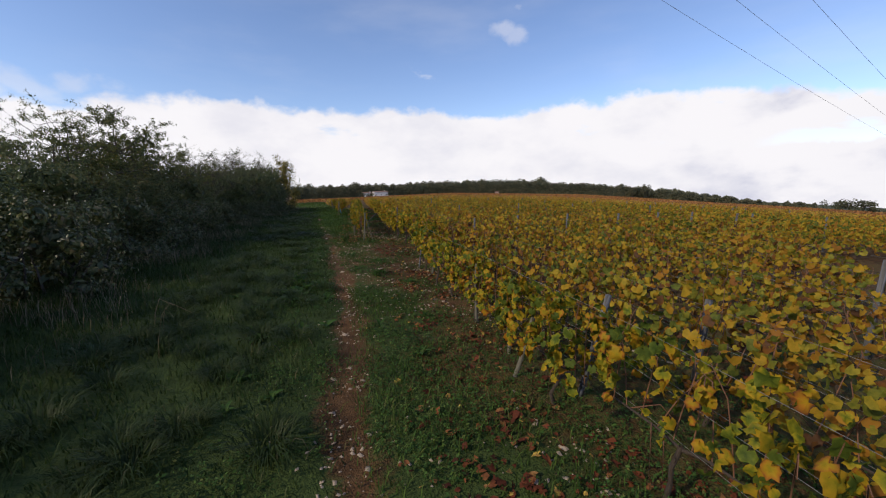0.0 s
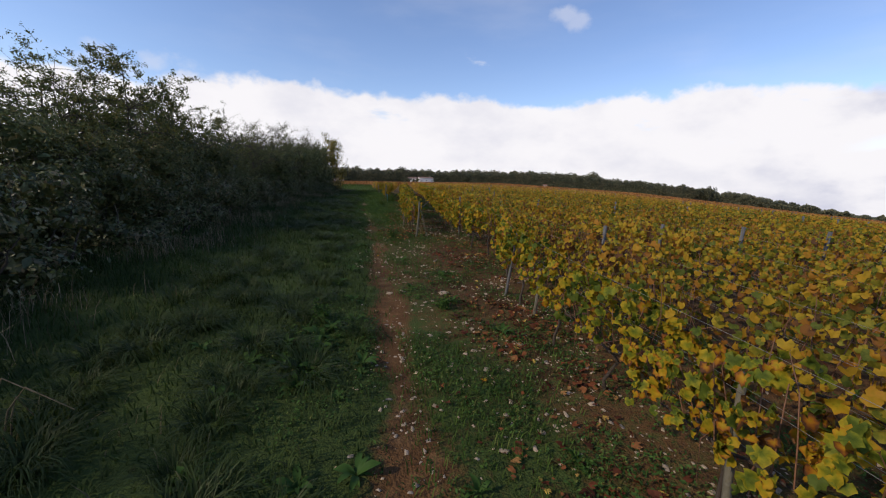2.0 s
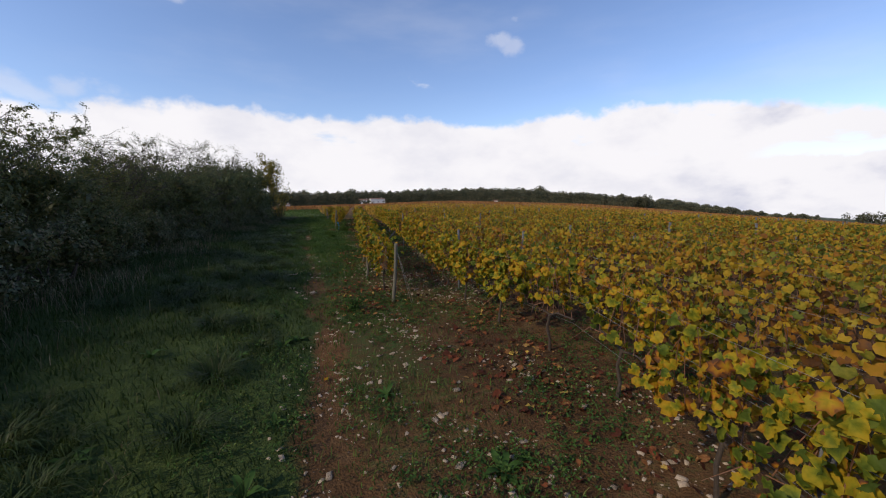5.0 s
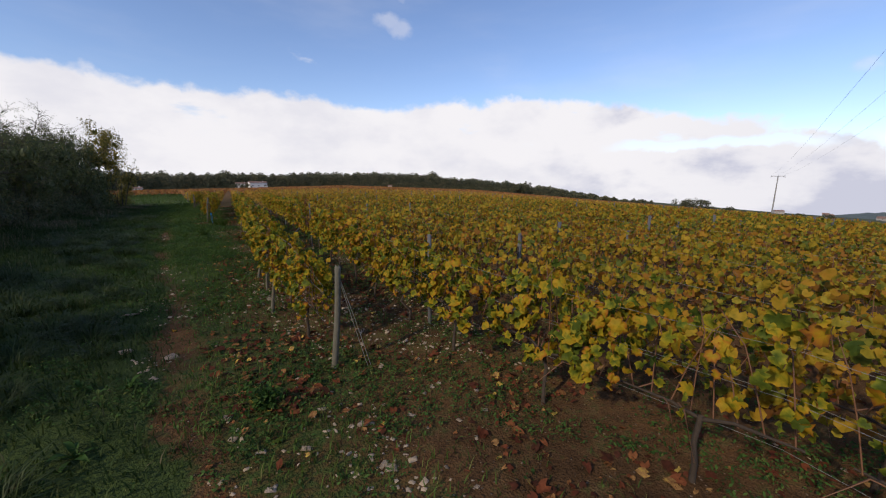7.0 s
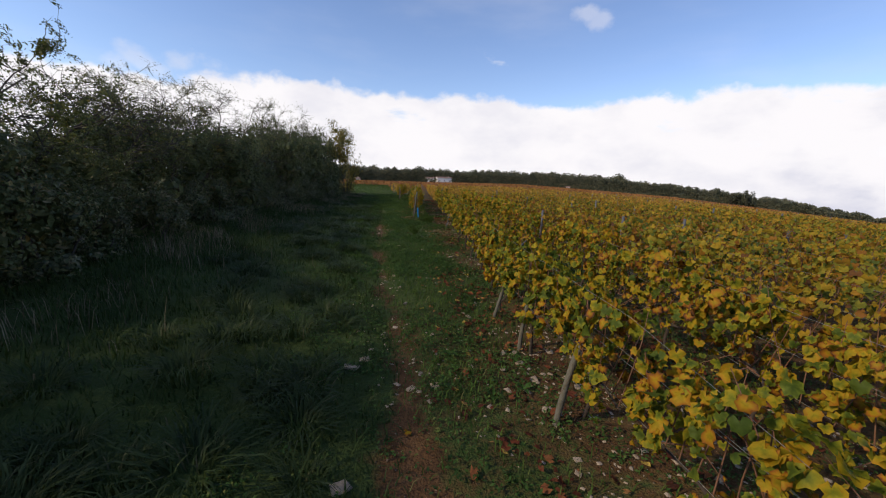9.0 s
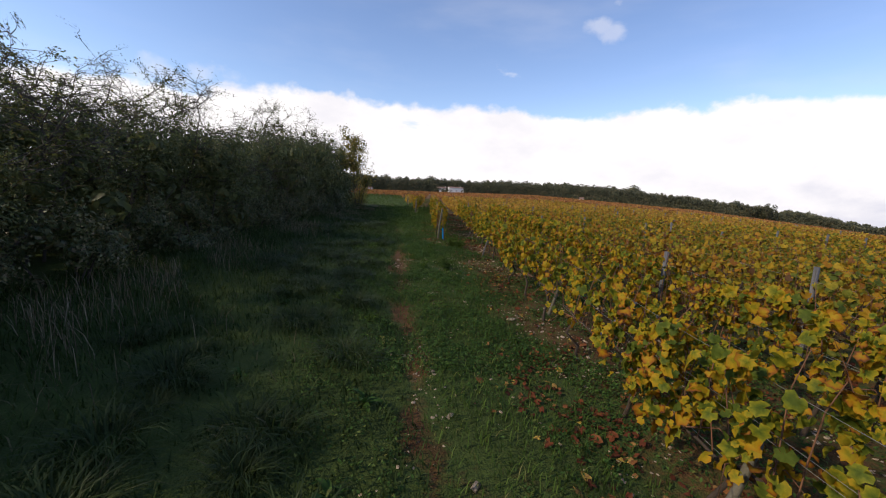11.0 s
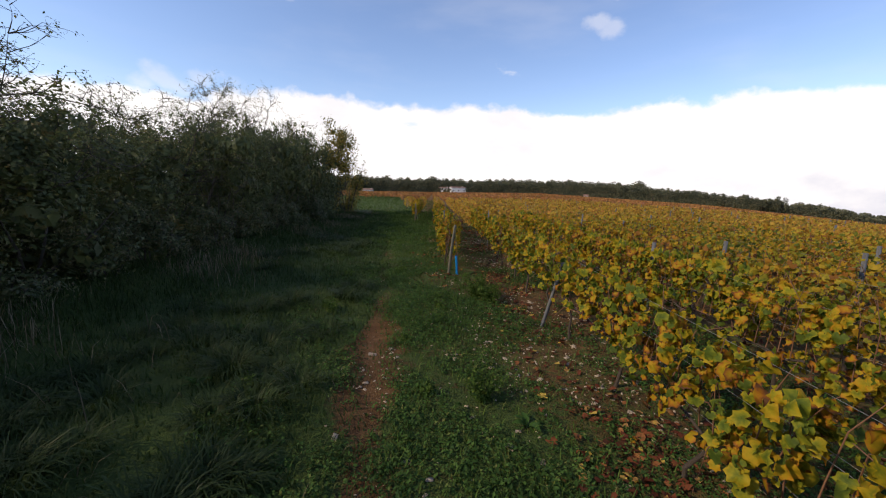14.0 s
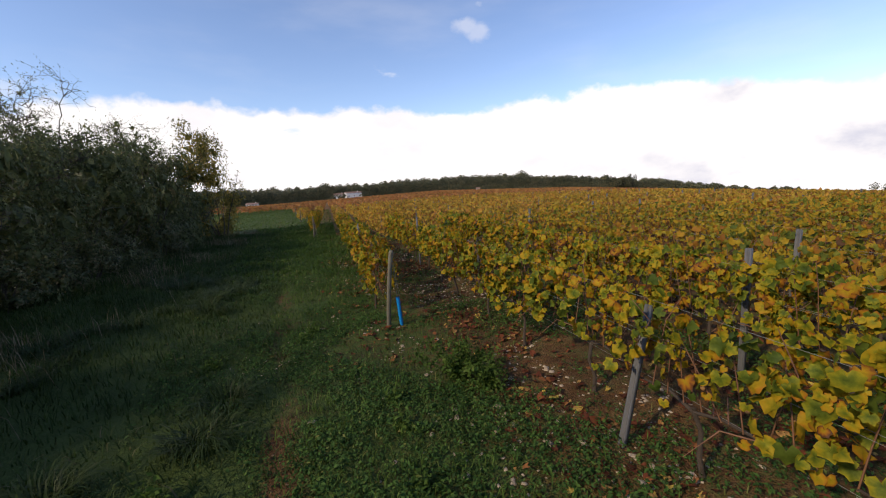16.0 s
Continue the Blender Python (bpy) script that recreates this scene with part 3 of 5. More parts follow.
def make_vine(seed, leaves, rich=True):
    rng = np.random.default_rng(seed)
    top = thing("grapevine", "trellised grapevine with yellowing autumn leaves", "grapevine", "vines in rows")
    wood, canes = vine_wood(rng)
    part("trunk", mesh_np("vine_trunk", *wood, M_VINEWOOD, True), top, "gnarled dark brown vine trunk")
    for cane in canes:
        part("cane", mesh_np("vine_cane", *tubes([cane], 4), M_CANE), top)
    c, n = foliage_points(leaves, rng, low=0.40 if leaves < 200 else 0.29 if rich else 0.2, clumps=8 if leaves < 150 else 14 if rich else 0)
    size = np.clip(rng.lognormal(-2.72 if rich else -2.76, 0.33, leaves), 0.03, 0.11)
    t, f = (LEAF, LEAF_F) if rich else (SPARE, SPARE_F)
    V, F = [], []
    for k in range(4):
        # four crumpled shapes of leaf
        s = t.copy()
        s[:, 2] += rng.normal(0, 0.10, len(s)) + rng.normal(0, 0.6) * s[:, 0] * s[:, 1]
        s[1:, :2] *= 1 + rng.normal(0, 0.05, (len(s) - 1, 1))
        v, q = scatter(s, f, c[k::4], n[k::4], rng.normal(3.14, 0.7, len(c[k::4])), size[k::4])
        F.append(q + sum(len(a) for a in V)), V.append(v)
    part("foliage", rimmed(mesh_np("vine_foliage", np.concatenate(V), np.concatenate(F), M_LEAF if rich else M_LEAF_B), len(t)), top)
    tagged(top.children[-1], kind="stuff")
    return top


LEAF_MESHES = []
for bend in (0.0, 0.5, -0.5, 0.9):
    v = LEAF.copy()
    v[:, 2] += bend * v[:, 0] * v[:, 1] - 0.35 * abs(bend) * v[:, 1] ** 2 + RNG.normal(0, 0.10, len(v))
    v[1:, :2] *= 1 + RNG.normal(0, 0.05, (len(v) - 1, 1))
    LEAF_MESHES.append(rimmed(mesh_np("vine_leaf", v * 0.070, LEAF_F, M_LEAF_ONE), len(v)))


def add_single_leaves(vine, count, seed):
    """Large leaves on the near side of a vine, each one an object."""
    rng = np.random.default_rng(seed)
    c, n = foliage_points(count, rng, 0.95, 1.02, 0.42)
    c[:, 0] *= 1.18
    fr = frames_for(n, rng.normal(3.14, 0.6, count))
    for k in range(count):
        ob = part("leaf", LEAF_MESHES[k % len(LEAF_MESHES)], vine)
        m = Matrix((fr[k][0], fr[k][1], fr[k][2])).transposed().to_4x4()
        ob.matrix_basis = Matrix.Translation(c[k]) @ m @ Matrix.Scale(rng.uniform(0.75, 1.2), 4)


def place_on_row(x, y, rng, tilt=4):
    s = rng.uniform(0.92, 1.08)
    turn = 180 if rng.random() < 0.5 else 0
    return pose(x, y, float(ground_z(x, y)), rng.normal(0, tilt), rng.normal(0, tilt), turn + rng.normal(0, 4)) @ Matrix.Scale(s, 4)


def build_vines():
    rng = np.random.default_rng(11)
    near = [make_vine(s, 370) for s in (1, 2, 3, 4, 5)]
    thin = [make_vine(s, 160) for s in (12, 13, 14)]
    plain = [make_vine(s, 360, False) for s in (6, 7, 8)]
    spans = {-1: (41.5, 47), 0: (29.6, 40), 1: (15.6, 36), 2: (1.5, 34), 3: (2.0, 33), 4: (3.0, 32), 5: (4.5, 31), 6: (6, 30), 7: (7.5, 29), 8: (9, 28)}
    used, seed = {}, 100
    for i, (a, b) in spans.items():
        for y in np.arange(a + 0.3, b, 1.0):
            sparse = (i == 2 and y < 14 and rng.random() < 0.65) or (i == 1 and (21.2 < y < 23 or 25.2 < y < 27.0 or rng.random() < 0.15))
            kinds = thin if sparse else near if i <= 2 else plain
            j = int(rng.integers(len(kinds)))
            m = place_on_row(float(row_x(i, y)) + rng.normal(0, 0.03), y + rng.normal(0, 0.06), rng)
            proto = kinds[j]
            first = used.setdefault(proto.name, proto)
            if first is proto:
                proto.matrix_basis = m
                used[proto.name] = True
                v = proto
            else:
                v = copy_thing(proto, m)
                v.scale = m.to_scale()
            v["row"] = i
            yield i, y, v
            seed += 1


VINES = list(build_vines())


def close_to_track(i, y):
    return (i == 1 and 15 < y < 31) or (i == 2 and 1 < y < 19) or (i == 0 and 29 < y < 34)


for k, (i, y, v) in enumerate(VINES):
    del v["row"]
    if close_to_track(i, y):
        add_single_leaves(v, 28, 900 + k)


def build_row_stuff():
    """The rest of the rows, farther off: leaf by leaf to 45 m, then in ever coarser tufts."""
    rng = np.random.default_rng(21)
    near_span = {-1: 47, 0: 40, 1: 36, 2: 34, 3: 33, 4: 32, 5: 31, 6: 30, 7: 29, 8: 28}
    C, N, S = [], [], []
    cm, nm, sm = [], [], []
    cf, nf, sf = [], [], []
    for i in range(-40, 150):
        x = row_x(i)
        y0 = max(row_start(i), -60)
        if i in near_span:
            y0 = near_span[i]
        for lo, hi, per, size, far in ((0, 21, 190, 0.085, 0), (21, 32, 120, 0.098, 2), (32, 48, 62, 0.125, 2), (48, 80, 11, 0.29, 1), (80, 125, 4.5, 0.46, 1), (125, 210, 1.7, 0.75, 1), (210, 345, 0.7, 1.15, 1)):
            # stretches of this row inside the ring lo..hi, only where the field lies
            ys = np.arange(y0, 345, 1.0)
            r = np.hypot(x - 0.7, ys - 13)
            b = np.degrees(np.arctan2(x - 0.7, ys - 13))
            ys = ys[(r >= lo) & (r < hi) & (b < 112) & (b > -30)]
            if not len(ys):
                continue
            n = int(len(ys) * per)
            if n < 1:
                continue
            yy = rng.choice(ys, n) + rng.uniform(0, 1, n)
            c, nr = foliage_points(n, rng)
            c[:, 0] += x
            c[:, 1] = yy
            if far == 1:
                c[:, 2] = 0.5 + 0.45 * (c[:, 2] - 0.24) / 0.74
                nr[:, 2] += 0.4
            c[:, 2] += land(c[:, 0], c[:, 1])
            if far == 2:
                cm.append(c), nm.append(nr), sm.append(rng.uniform(0.75, 1.2, n) * size)
            elif far:
                cf.append(c), nf.append(nr), sf.append(rng.uniform(0.8, 1.25, n) * size)
            else:
                C.append(c), N.append(nr), S.append(rng.uniform(0.75, 1.2, n) * size)
    C, N, S = np.concatenate(C), np.concatenate(N), np.concatenate(S)
    me = mesh_np("vine_rows", *scatter(KITE, KITE_F, C, N, rng.uniform(0, 6.28, len(C)), S * 1.15), M_LEAF_B)
    tagged(new("vine_rows", me), "long rows of yellow and green autumn grapevines", "vineyard", kind="stuff")
    C, N, S = np.concatenate(cm), np.concatenate(nm), np.concatenate(sm)
    me = mesh_np("mid_vine_rows", *scatter(KITE, KITE_F, C, N, rng.uniform(0, 6.28, len(C)), S * 1.15), M_LEAF_MID)
    tagged(new("mid_vine_rows", me), "rows of gold and russet grapevines farther up the slope", "vineyard", kind="stuff")
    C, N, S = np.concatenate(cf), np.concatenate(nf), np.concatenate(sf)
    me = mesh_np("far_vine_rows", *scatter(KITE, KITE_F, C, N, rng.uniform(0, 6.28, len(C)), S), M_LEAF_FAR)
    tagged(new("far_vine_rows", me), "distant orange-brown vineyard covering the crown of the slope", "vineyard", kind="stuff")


build_row_stuff()


# ---------------------------------------------------------------- trellis
def channel_post_mesh(height):
    """Pressed steel post: a lipped U profile with notches left out, slightly twisted at the top."""
    prof = [(-0.022, -0.014), (-0.022, 0.014), (-0.014, 0.016), (-0.014, -0.006), (0.014, -0.006), (0.014, 0.016), (0.022, 0.014), (0.022, -0.014)]
    zs = [-0.15, 0.3, 0.6, height]
    V = [(x, y, z) for z in zs for x, y in prof]
    k = len(prof)
    F = [(a * k + i, a * k + (i + 1) % k, (a + 1) * k + (i + 1) % k, (a + 1) * k + i) for a in range(len(zs) - 1) for i in range(k)]
    caps = [(3 * k + 0, 3 * k + 1, 3 * k + 2, 3 * k + 3), (3 * k + 0, 3 * k + 3, 3 * k + 4, 3 * k + 7), (3 * k + 4, 3 * k + 5, 3 * k + 6, 3 * k + 7)]
    return mesh_np("steel_post", np.array(V, float), np.array(F + caps), M_STEEL)


def round_post_mesh(name, height, r, seed):
    """A weathered wooden stake: uneven, split top, slight bow."""
    rng = np.random.default_rng(seed)
    sides, rings = 9, [-0.15, 0.0, 0.25, 0.5, 0.75, 0.97, 1.0]
    V = []
    for j, a in enumerate(rings):
        bow = 0.012 * math.sin(3 * max(a, 0)) * (1 if seed % 2 else -1)
        for i in range(sides):
            w = 2 * math.pi * i / sides
            rr = r * (1.06 - 0.12 * max(a, 0)) * (1 + rng.normal(0, 0.05)) * (0.8 if j == len(rings) - 1 else 1)
            V.append((rr * math.cos(w) + bow, rr * math.sin(w), a * height + (rng.normal(0, 0.006) if j >= 5 else 0)))
    F = [(j * sides + i, j * sides + (i + 1) % sides, (j + 1) * sides + (i + 1) % sides, (j + 1) * sides + i) for j in range(len(rings) - 1) for i in range(sides)]
    t = (len(rings) - 1) * sides
    V.append((0, 0, height * 0.995))
    caps = np.array([(t + i, t + (i + 1) % sides, len(V) - 1) for i in range(sides)])
    return mesh_np(name, np.array(V, float), [np.array(F), caps], M_POST, False)


STEEL = channel_post_mesh(0.92)
STEEL_TALL = channel_post_mesh(1.08)


def stand(x, y, lean_x=0.0, lean_y=0.0, rz=0.0):
    return pose(x, y, float(ground_z(x, y)), lean_y, lean_x, 0) @ Matrix.Rotation(radians(rz), 4, "Z")


def steel_post(x, y, lean_x=0.0, lean_y=0.0, rz=0.0, tall=False):
    ob = new("vineyard_post", STEEL_TALL if tall else STEEL)
    ob.matrix_basis = stand(x, y, lean_x, lean_y, rz)
    return tagged(ob, "grey galvanised steel trellis post among the vines", "post", "steel trellis posts")


rng_p = np.random.default_rng(31)
# posts that stand clear of the leaves: place and lean
for x, y, lx, ly in ((2.9, 10.25, 8, -5), (3.42, 4.85, 12, 3), (4.2, 4.5, 5, 0), (1.29, 26.3, 15, -4)):
    steel_post(x, y, lx, ly, 90)
fallen = steel_post(1.98, 21.42, 46, -8, 90)
fallen.scale = (1, 1, 0.8)
tagged(fallen, "grey galvanised steel trellis post leaning far over")
for x, y in ((3.0, 15.6), (4.06, 9.85), (5.33, 10.5), (6.6, 10.4), (4.06, 15.3), (5.33, 15.95), (2.79, 21.6), (4.06, 21.0), (5.33, 21.2), (2.79, 26.6), (4.06, 27.0), (5.33, 26.3)):
    steel_post(x, y, rng_p.normal(0, 2), rng_p.normal(0, 2), 90, True)
# the rest stand in lines across the rows
for i in range(0, 22):
    for k, y in enumerate(np.arange(-0.8, 62, 5.55)):
        y = y + rng_p.normal(0, 0.3)
        near = (i in (0, 1) and y < 31) or (i in (2, 3, 4) and y < 29) or (i == 5 and 8 < y < 12)
        if y > row_start(i) + 3 and not near:
            steel_post(row_x(i), y, rng_p.normal(0, 3), rng_p.normal(0, 2), 90, rng_p.random() < 0.6)


def end_post(x, y, height, lean_x, lean_y, seed, label, anchor=None, sleeve=False):
    top = thing("end_post", label, "post", "wooden end posts", pose(x, y, float(ground_z(x, y)), 0, 0, 0))
    st = part("stake", round_post_mesh("stake", height, 0.028, seed), top, "weathered grey wooden stake")
    st.matrix_basis = pose(0, 0, 0, lean_y, lean_x, 0)
    if anchor:
        head = st.matrix_basis @ Vector((0, 0, height * 0.93))
        ax, ay = anchor
        g = float(ground_z(x + ax, y + ay) - ground_z(x, y))
        a, b = Vector(head), Vector((ax, ay, g - 0.03))
        V, F = tubes([((a, b), (0.0038, 0.0038)), ((a + Vector((0.012, 0, -0.02)), a.lerp(b, 0.5) + Vector((0.025, 0, 0)), b + Vector((0.03, 0, 0))), (0.0038, 0.0038, 0.0038))], 4)
        part("stay_wire", mesh_np("stay_wire", V, F, M_WIRE), top, "pair of thin steel stay wires")
        if sleeve:
            lo, hi = a.lerp(b, 0.98), a.lerp(b, 0.56)
            V, F = tubes([((lo, lo.lerp(hi, 0.04), hi.lerp(lo, 0.04), hi), (0.021, 0.024, 0.024, 0.021))], 10)
            part("sleeve", mesh_np("sleeve", V, F, M_BLUE, True), top, "bright blue plastic sleeve on the stay wire")
    return top


end_post(1.77, 15.13, 0.95, 3.5, 1, 1, "weathered wooden end post with two stay wires", (0.28, -0.12))
end_post(0.24, 29.05, 1.0, 5, 6, 2, "weathered wooden end post with a blue sleeve on its stay", (0.17, 0.02), True)
end_post(-1.02, 41.2, 0.95, 2, 5, 3, "weathered wooden end post at a far row", (0.15, -0.3))
end_post(-2.3, 53.4, 0.95, 2, 5, 4, "weathered wooden end post at a far row", (0.15, -0.3))
end_post(-3.55, 65.6, 0.95, 2, 5, 4, "weathered wooden end post at a far row", (0.15, -0.3))
for k, (x, y, h, lx, ly) in enumerate(((3.1, 6.72, 0.78, 2, -6), (1.38, 18.87, 0.66, 10, 4), (1.42, 16.9, 0.62, 8, 2), (1.65, 22.17, 0.62, 7, 10), (3.15, 5.75, 0.7, 6, 0), (3.04, 9.45, 0.6, 4, -4), (1.45, 17.98, 0.5, 5, 0), (3.0, 5.25, 0.6, 14, 4))):
    ob = new("vine_stake", round_post_mesh("vine_stake", h, 0.021, 20 + k))
    ob.matrix_basis = stand(x, y, lx, ly)
    tagged(ob, "thin grey wooden vine stake standing in the row", "stake", "wooden vine stakes")


def build_wires():
    for i in range(-1, 7):
        y0 = max(row_start(i), -2)
        for h, dx in ((0.42, 0.0), (0.68, 0.05), (0.70, -0.05), (0.93, 0.0)):
            ys = list(np.arange(y0, 60, 1.4))
            pts = []
            for k, y in enumerate(ys):
                xw = float(row_x(i, y))
                z = float(land(xw, y)) + (h if k else min(h, 0.75)) - (0.012 if k % 2 else 0)
                pts.append((xw + dx * (1 if k else 0), y, z))
            V, F = tubes([(pts, [0.0013] * len(pts))], 4)
            ob = new("trellis_wire", mesh_np("trellis_wire", V, F, M_WIRE))
            tagged(ob, "thin steel trellis wire strung along the vine row", "wire", "trellis wires")


build_wires()


# ---------------------------------------------------------------- hedge
def limb(rng, a, d, length, r, steps=5, wander=0.28, lift=0.05):
    pts, rad = [Vector(a)], [r]
    d = Vector(d).normalized()
    for k in range(steps):
        d = (d + Vector(rng.normal(0, wander, 3)) + Vector((0, 0, lift))).normalized()
        pts.append(pts[-1] + d * (length / steps))
        rad.append(r * (1 - 0.8 * (k + 1) / steps))
    return pts, rad


def rounded(top, height, width):
    """Draw stray shoots in, so that the crown keeps a domed head."""
    mid = np.array((0, 0, height * 0.42))
    axes = np.array((width * 0.56, width * 0.56, height * 0.58))
    for ob in top.children:
        co = np.empty(len(ob.data.vertices) * 3, dtype=np.float32)
        ob.data.vertices.foreach_get("co", co)
        d = (co.reshape(-1, 3) - mid) / axes
        r = np.maximum(np.linalg.norm(d, axis=1), 1e-6)
        k = np.where(r > 0.72, 0.72 + 0.30 * np.tanh((r - 0.72) / 0.30), r) / r
        k = np.where(d[:, 2] < -0.3, 1.0, k)
        ob.data.vertices.foreach_set("co", (mid + d * axes * k[:, None]).astype(np.float32).ravel())
        ob.data.update()


def finish_shrub(top, height, share=98.5):
    """Bring a shrub to its height and mark its masses."""
    twigs = [ob for ob in top.children if ob.name.startswith("twig_mass")][0]
    z = float(np.percentile([v.co.z for v in twigs.data.vertices], share))
    for ob in top.children:
        ob.data.transform(Matrix.Scale(height / z, 4))
        tagged(ob, kind="stuff")


def make_thicket(name, seed, label, height, width, mat, leaves, leaf_size, clumps=26, arching=26):
    """A dense bush: stems and arching shoots under a ragged mass of leafy clumps, with old leaves filling the inside."""
    rng = np.random.default_rng(seed)
    top = thing(name, label, "shrub", "hedge along the track")
    stems, shoots = [], []
    for s in range(5):
        w = rng.uniform(0, 6.28)
        stems.append(limb(rng, (0.25 * math.cos(w), 0.25 * math.sin(w), -0.08), (math.cos(w) * 0.5, math.sin(w) * 0.5, 1.0), height * 0.6, 0.03, 5, 0.16))
    hz = height * np.clip(rng.beta(1.3, 1.2, clumps), 0.06, 0.86)
    reach = width * 0.5 * np.sqrt(np.clip(1.02 - (hz / height) ** 2.2, 0.05, 1)) * rng.uniform(0.35, 0.8, clumps) ** 0.5
    ang = rng.uniform(0, 6.28, clumps)
    cc = np.stack([reach * np.cos(ang), reach * np.sin(ang), hz], -1)
    cr = rng.uniform(0.16, 0.27, clumps) * width * 0.75
    for k in range(arching):
        a = cc[k % clumps]
        out = Vector((a[0], a[1], 0.6 + 0.5 * rng.random())).normalized()
        shoots.append(limb(rng, a, out, cr[k % clumps] + rng.uniform(0.12, 0.45), 0.006, 4, 0.3, -0.04))
    tr = part("trunk", mesh_np("thicket_stems", *tubes(stems, 6), M_BARK, True), top)
    part("twig_mass", mesh_np("thicket_shoots", *tubes(shoots, 3), M_BARK), top)
    n0, n2 = 1000, int(leaves * 0.12)
    n1 = leaves - n2
    pick = rng.integers(clumps, size=n1)
    d = rng.normal(0, 1, (n1, 3)) + 0.7 * cc[pick] * (1, 1, 0.2) / (width * 0.5)
    d /= np.linalg.norm(d, axis=1)[:, None]
    lump = 1 + 0.22 * np.sin(6 * d[:, 0] + 1.3 * pick) + 0.18 * np.sin(8 * d[:, 2] + 5 * d[:, 1] + pick)
    c1 = cc[pick] + d * (cr[pick] * lump * rng.uniform(0.45, 1.05, n1) ** 0.4)[:, None]
    tips = np.array([tuple(p) for s in shoots for p in s[0][1:]])
    c2 = tips[rng.integers(len(tips), size=n2)] + rng.normal(0, 0.04, (n2, 3))
    c = np.concatenate([c1, c2])
    nrm = np.concatenate([d + rng.normal(0, 0.45, (n1, 3)) + (0, 0, 0.3), rng.normal(0, 1, (n2, 3)) + (0, 0, 0.6)])
    size = rng.uniform(0.6, 1.25, leaves) * leaf_size
    # old leaves inside
    e = rng.normal(0, 1, (n0, 3))
    e /= np.linalg.norm(e, axis=1)[:, None]
    p0 = rng.integers(clumps, size=n0)
    c0 = cc[p0] * (0.8, 0.8, 0.94) + e * (cr[p0] * rng.uniform(0.1, 0.7, n0))[:, None]
    c, nrm, size = np.concatenate([c, c0]), np.concatenate([nrm, e]), np.concatenate([size, rng.uniform(0.15, 0.24, n0) * width / 3])
    c[:, 2] = np.abs(c[:, 2]) + 0.03
    part("crown", mesh_np("thicket_crown", *scatter(KITE, KITE_F, c, nrm, rng.uniform(0, 6.28, len(c)), size), mat), top)
    finish_shrub(top, height)
    return top


def make_hawthorn(name, seed, label, height, width, mat, leaves, leaf_size, twiggy=7):
    """A small tree with a spreading crown of crooked limbs and fine twigs, leaves only along the twigs."""
    rng = np.random.default_rng(seed)
    top = thing(name, label, "tree", "hedge along the track")
    trunks, limbs, twigs, tips = [], [], [], []
    for s in range(3):
        w = 2.1 * s + rng.uniform(-0.4, 0.4)
        p, r = limb(rng, (0.15 * math.cos(w), 0.15 * math.sin(w), -0.08), (math.cos(w) * 0.28, math.sin(w) * 0.28, 1.0), height * 0.68, 0.042, 6, 0.14)
        trunks.append((p, r))
        for k in range(7):
            j = 3 + k % 4
            v = w + rng.normal(0, 1.5)
            q, rq = limb(rng, p[j], (math.cos(v), math.sin(v), rng.uniform(0.15, 0.8)), width * rng.uniform(0.25, 0.5), max(r[j] * 0.55, 0.011), 6, 0.28, 0.03)
            limbs.append((q, rq))
            for m in range(twiggy):
                b = q[int(rng.integers(1, 7))]
                u = v + rng.normal(0, 1.1)
                t, rt = limb(rng, b, (math.cos(u), math.sin(u), rng.uniform(-0.15, 0.9)), rng.uniform(0.3, 0.75), 0.0075, 4, 0.30, 0.03)
                twigs.append((t, rt))
                for g in range(2 if twiggy < 9 else 3):
                    f = t[int(rng.integers(1, 5))]
                    a = u + rng.normal(0, 1.0)
                    t2, rt2 = limb(rng, f, (math.cos(a), math.sin(a), rng.uniform(-0.3, 0.8)), rng.uniform(0.12, 0.34), 0.0046, 2, 0.3, 0)
                    twigs.append((t2, rt2))
                    tips.extend(t2)
    part("trunk", mesh_np("hawthorn_trunk", *tubes(trunks, 6), M_BARK, True), top)
    part("branchwork", mesh_np("hawthorn_limbs", *tubes(limbs, 5), M_BARK, True), top)
    part("twig_mass", mesh_np("hawthorn_twigs", *tubes(twigs, 3), M_BARK), top)
    tips = np.array([tuple(t) for t in tips])
    # leaves stay thicker in some sprays than in others
    like = np.clip(0.5 + 0.7 * lumps(tips[:, 0] + tips[:, 2], tips[:, 1] - tips[:, 2], 2.6, seed), 0.03, 1)
    c = tips[rng.choice(len(tips), leaves, p=like / like.sum())] + rng.normal(0, 0.032, (leaves, 3))
    V, F = scatter(KITE, KITE_F, c, rng.normal(0, 1, (leaves, 3)) + (0, 0, 0.5), rng.uniform(0, 6.28, leaves), rng.uniform(0.6, 1.3, leaves) * leaf_size)
    part("crown", mesh_np("hawthorn_crown", V, F, mat), top)
    rounded(top, height, width * 1.15)
    finish_shrub(top, height, 99.6)
    return top


def set_out(protos, spots, rng):
    """Put the protos, then copies of them, at spots (x, y, width scale, height scale)."""
    for k, (x, y, s, h) in enumerate(spots):
        p = protos[k % len(protos)]
        m = pose(x, y, float(land(x, y)), rng.normal(0, 3), rng.normal(0, 3), rng.uniform(0, 360))
        sc = Vector((s * rng.uniform(0.94, 1.06), s * rng.uniform(0.94, 1.06), h))
        if k < len(protos):
            p.matrix_basis = m @ Matrix.Diagonal((*sc, 1))
        else:
            copy_thing(p, m).scale = sc


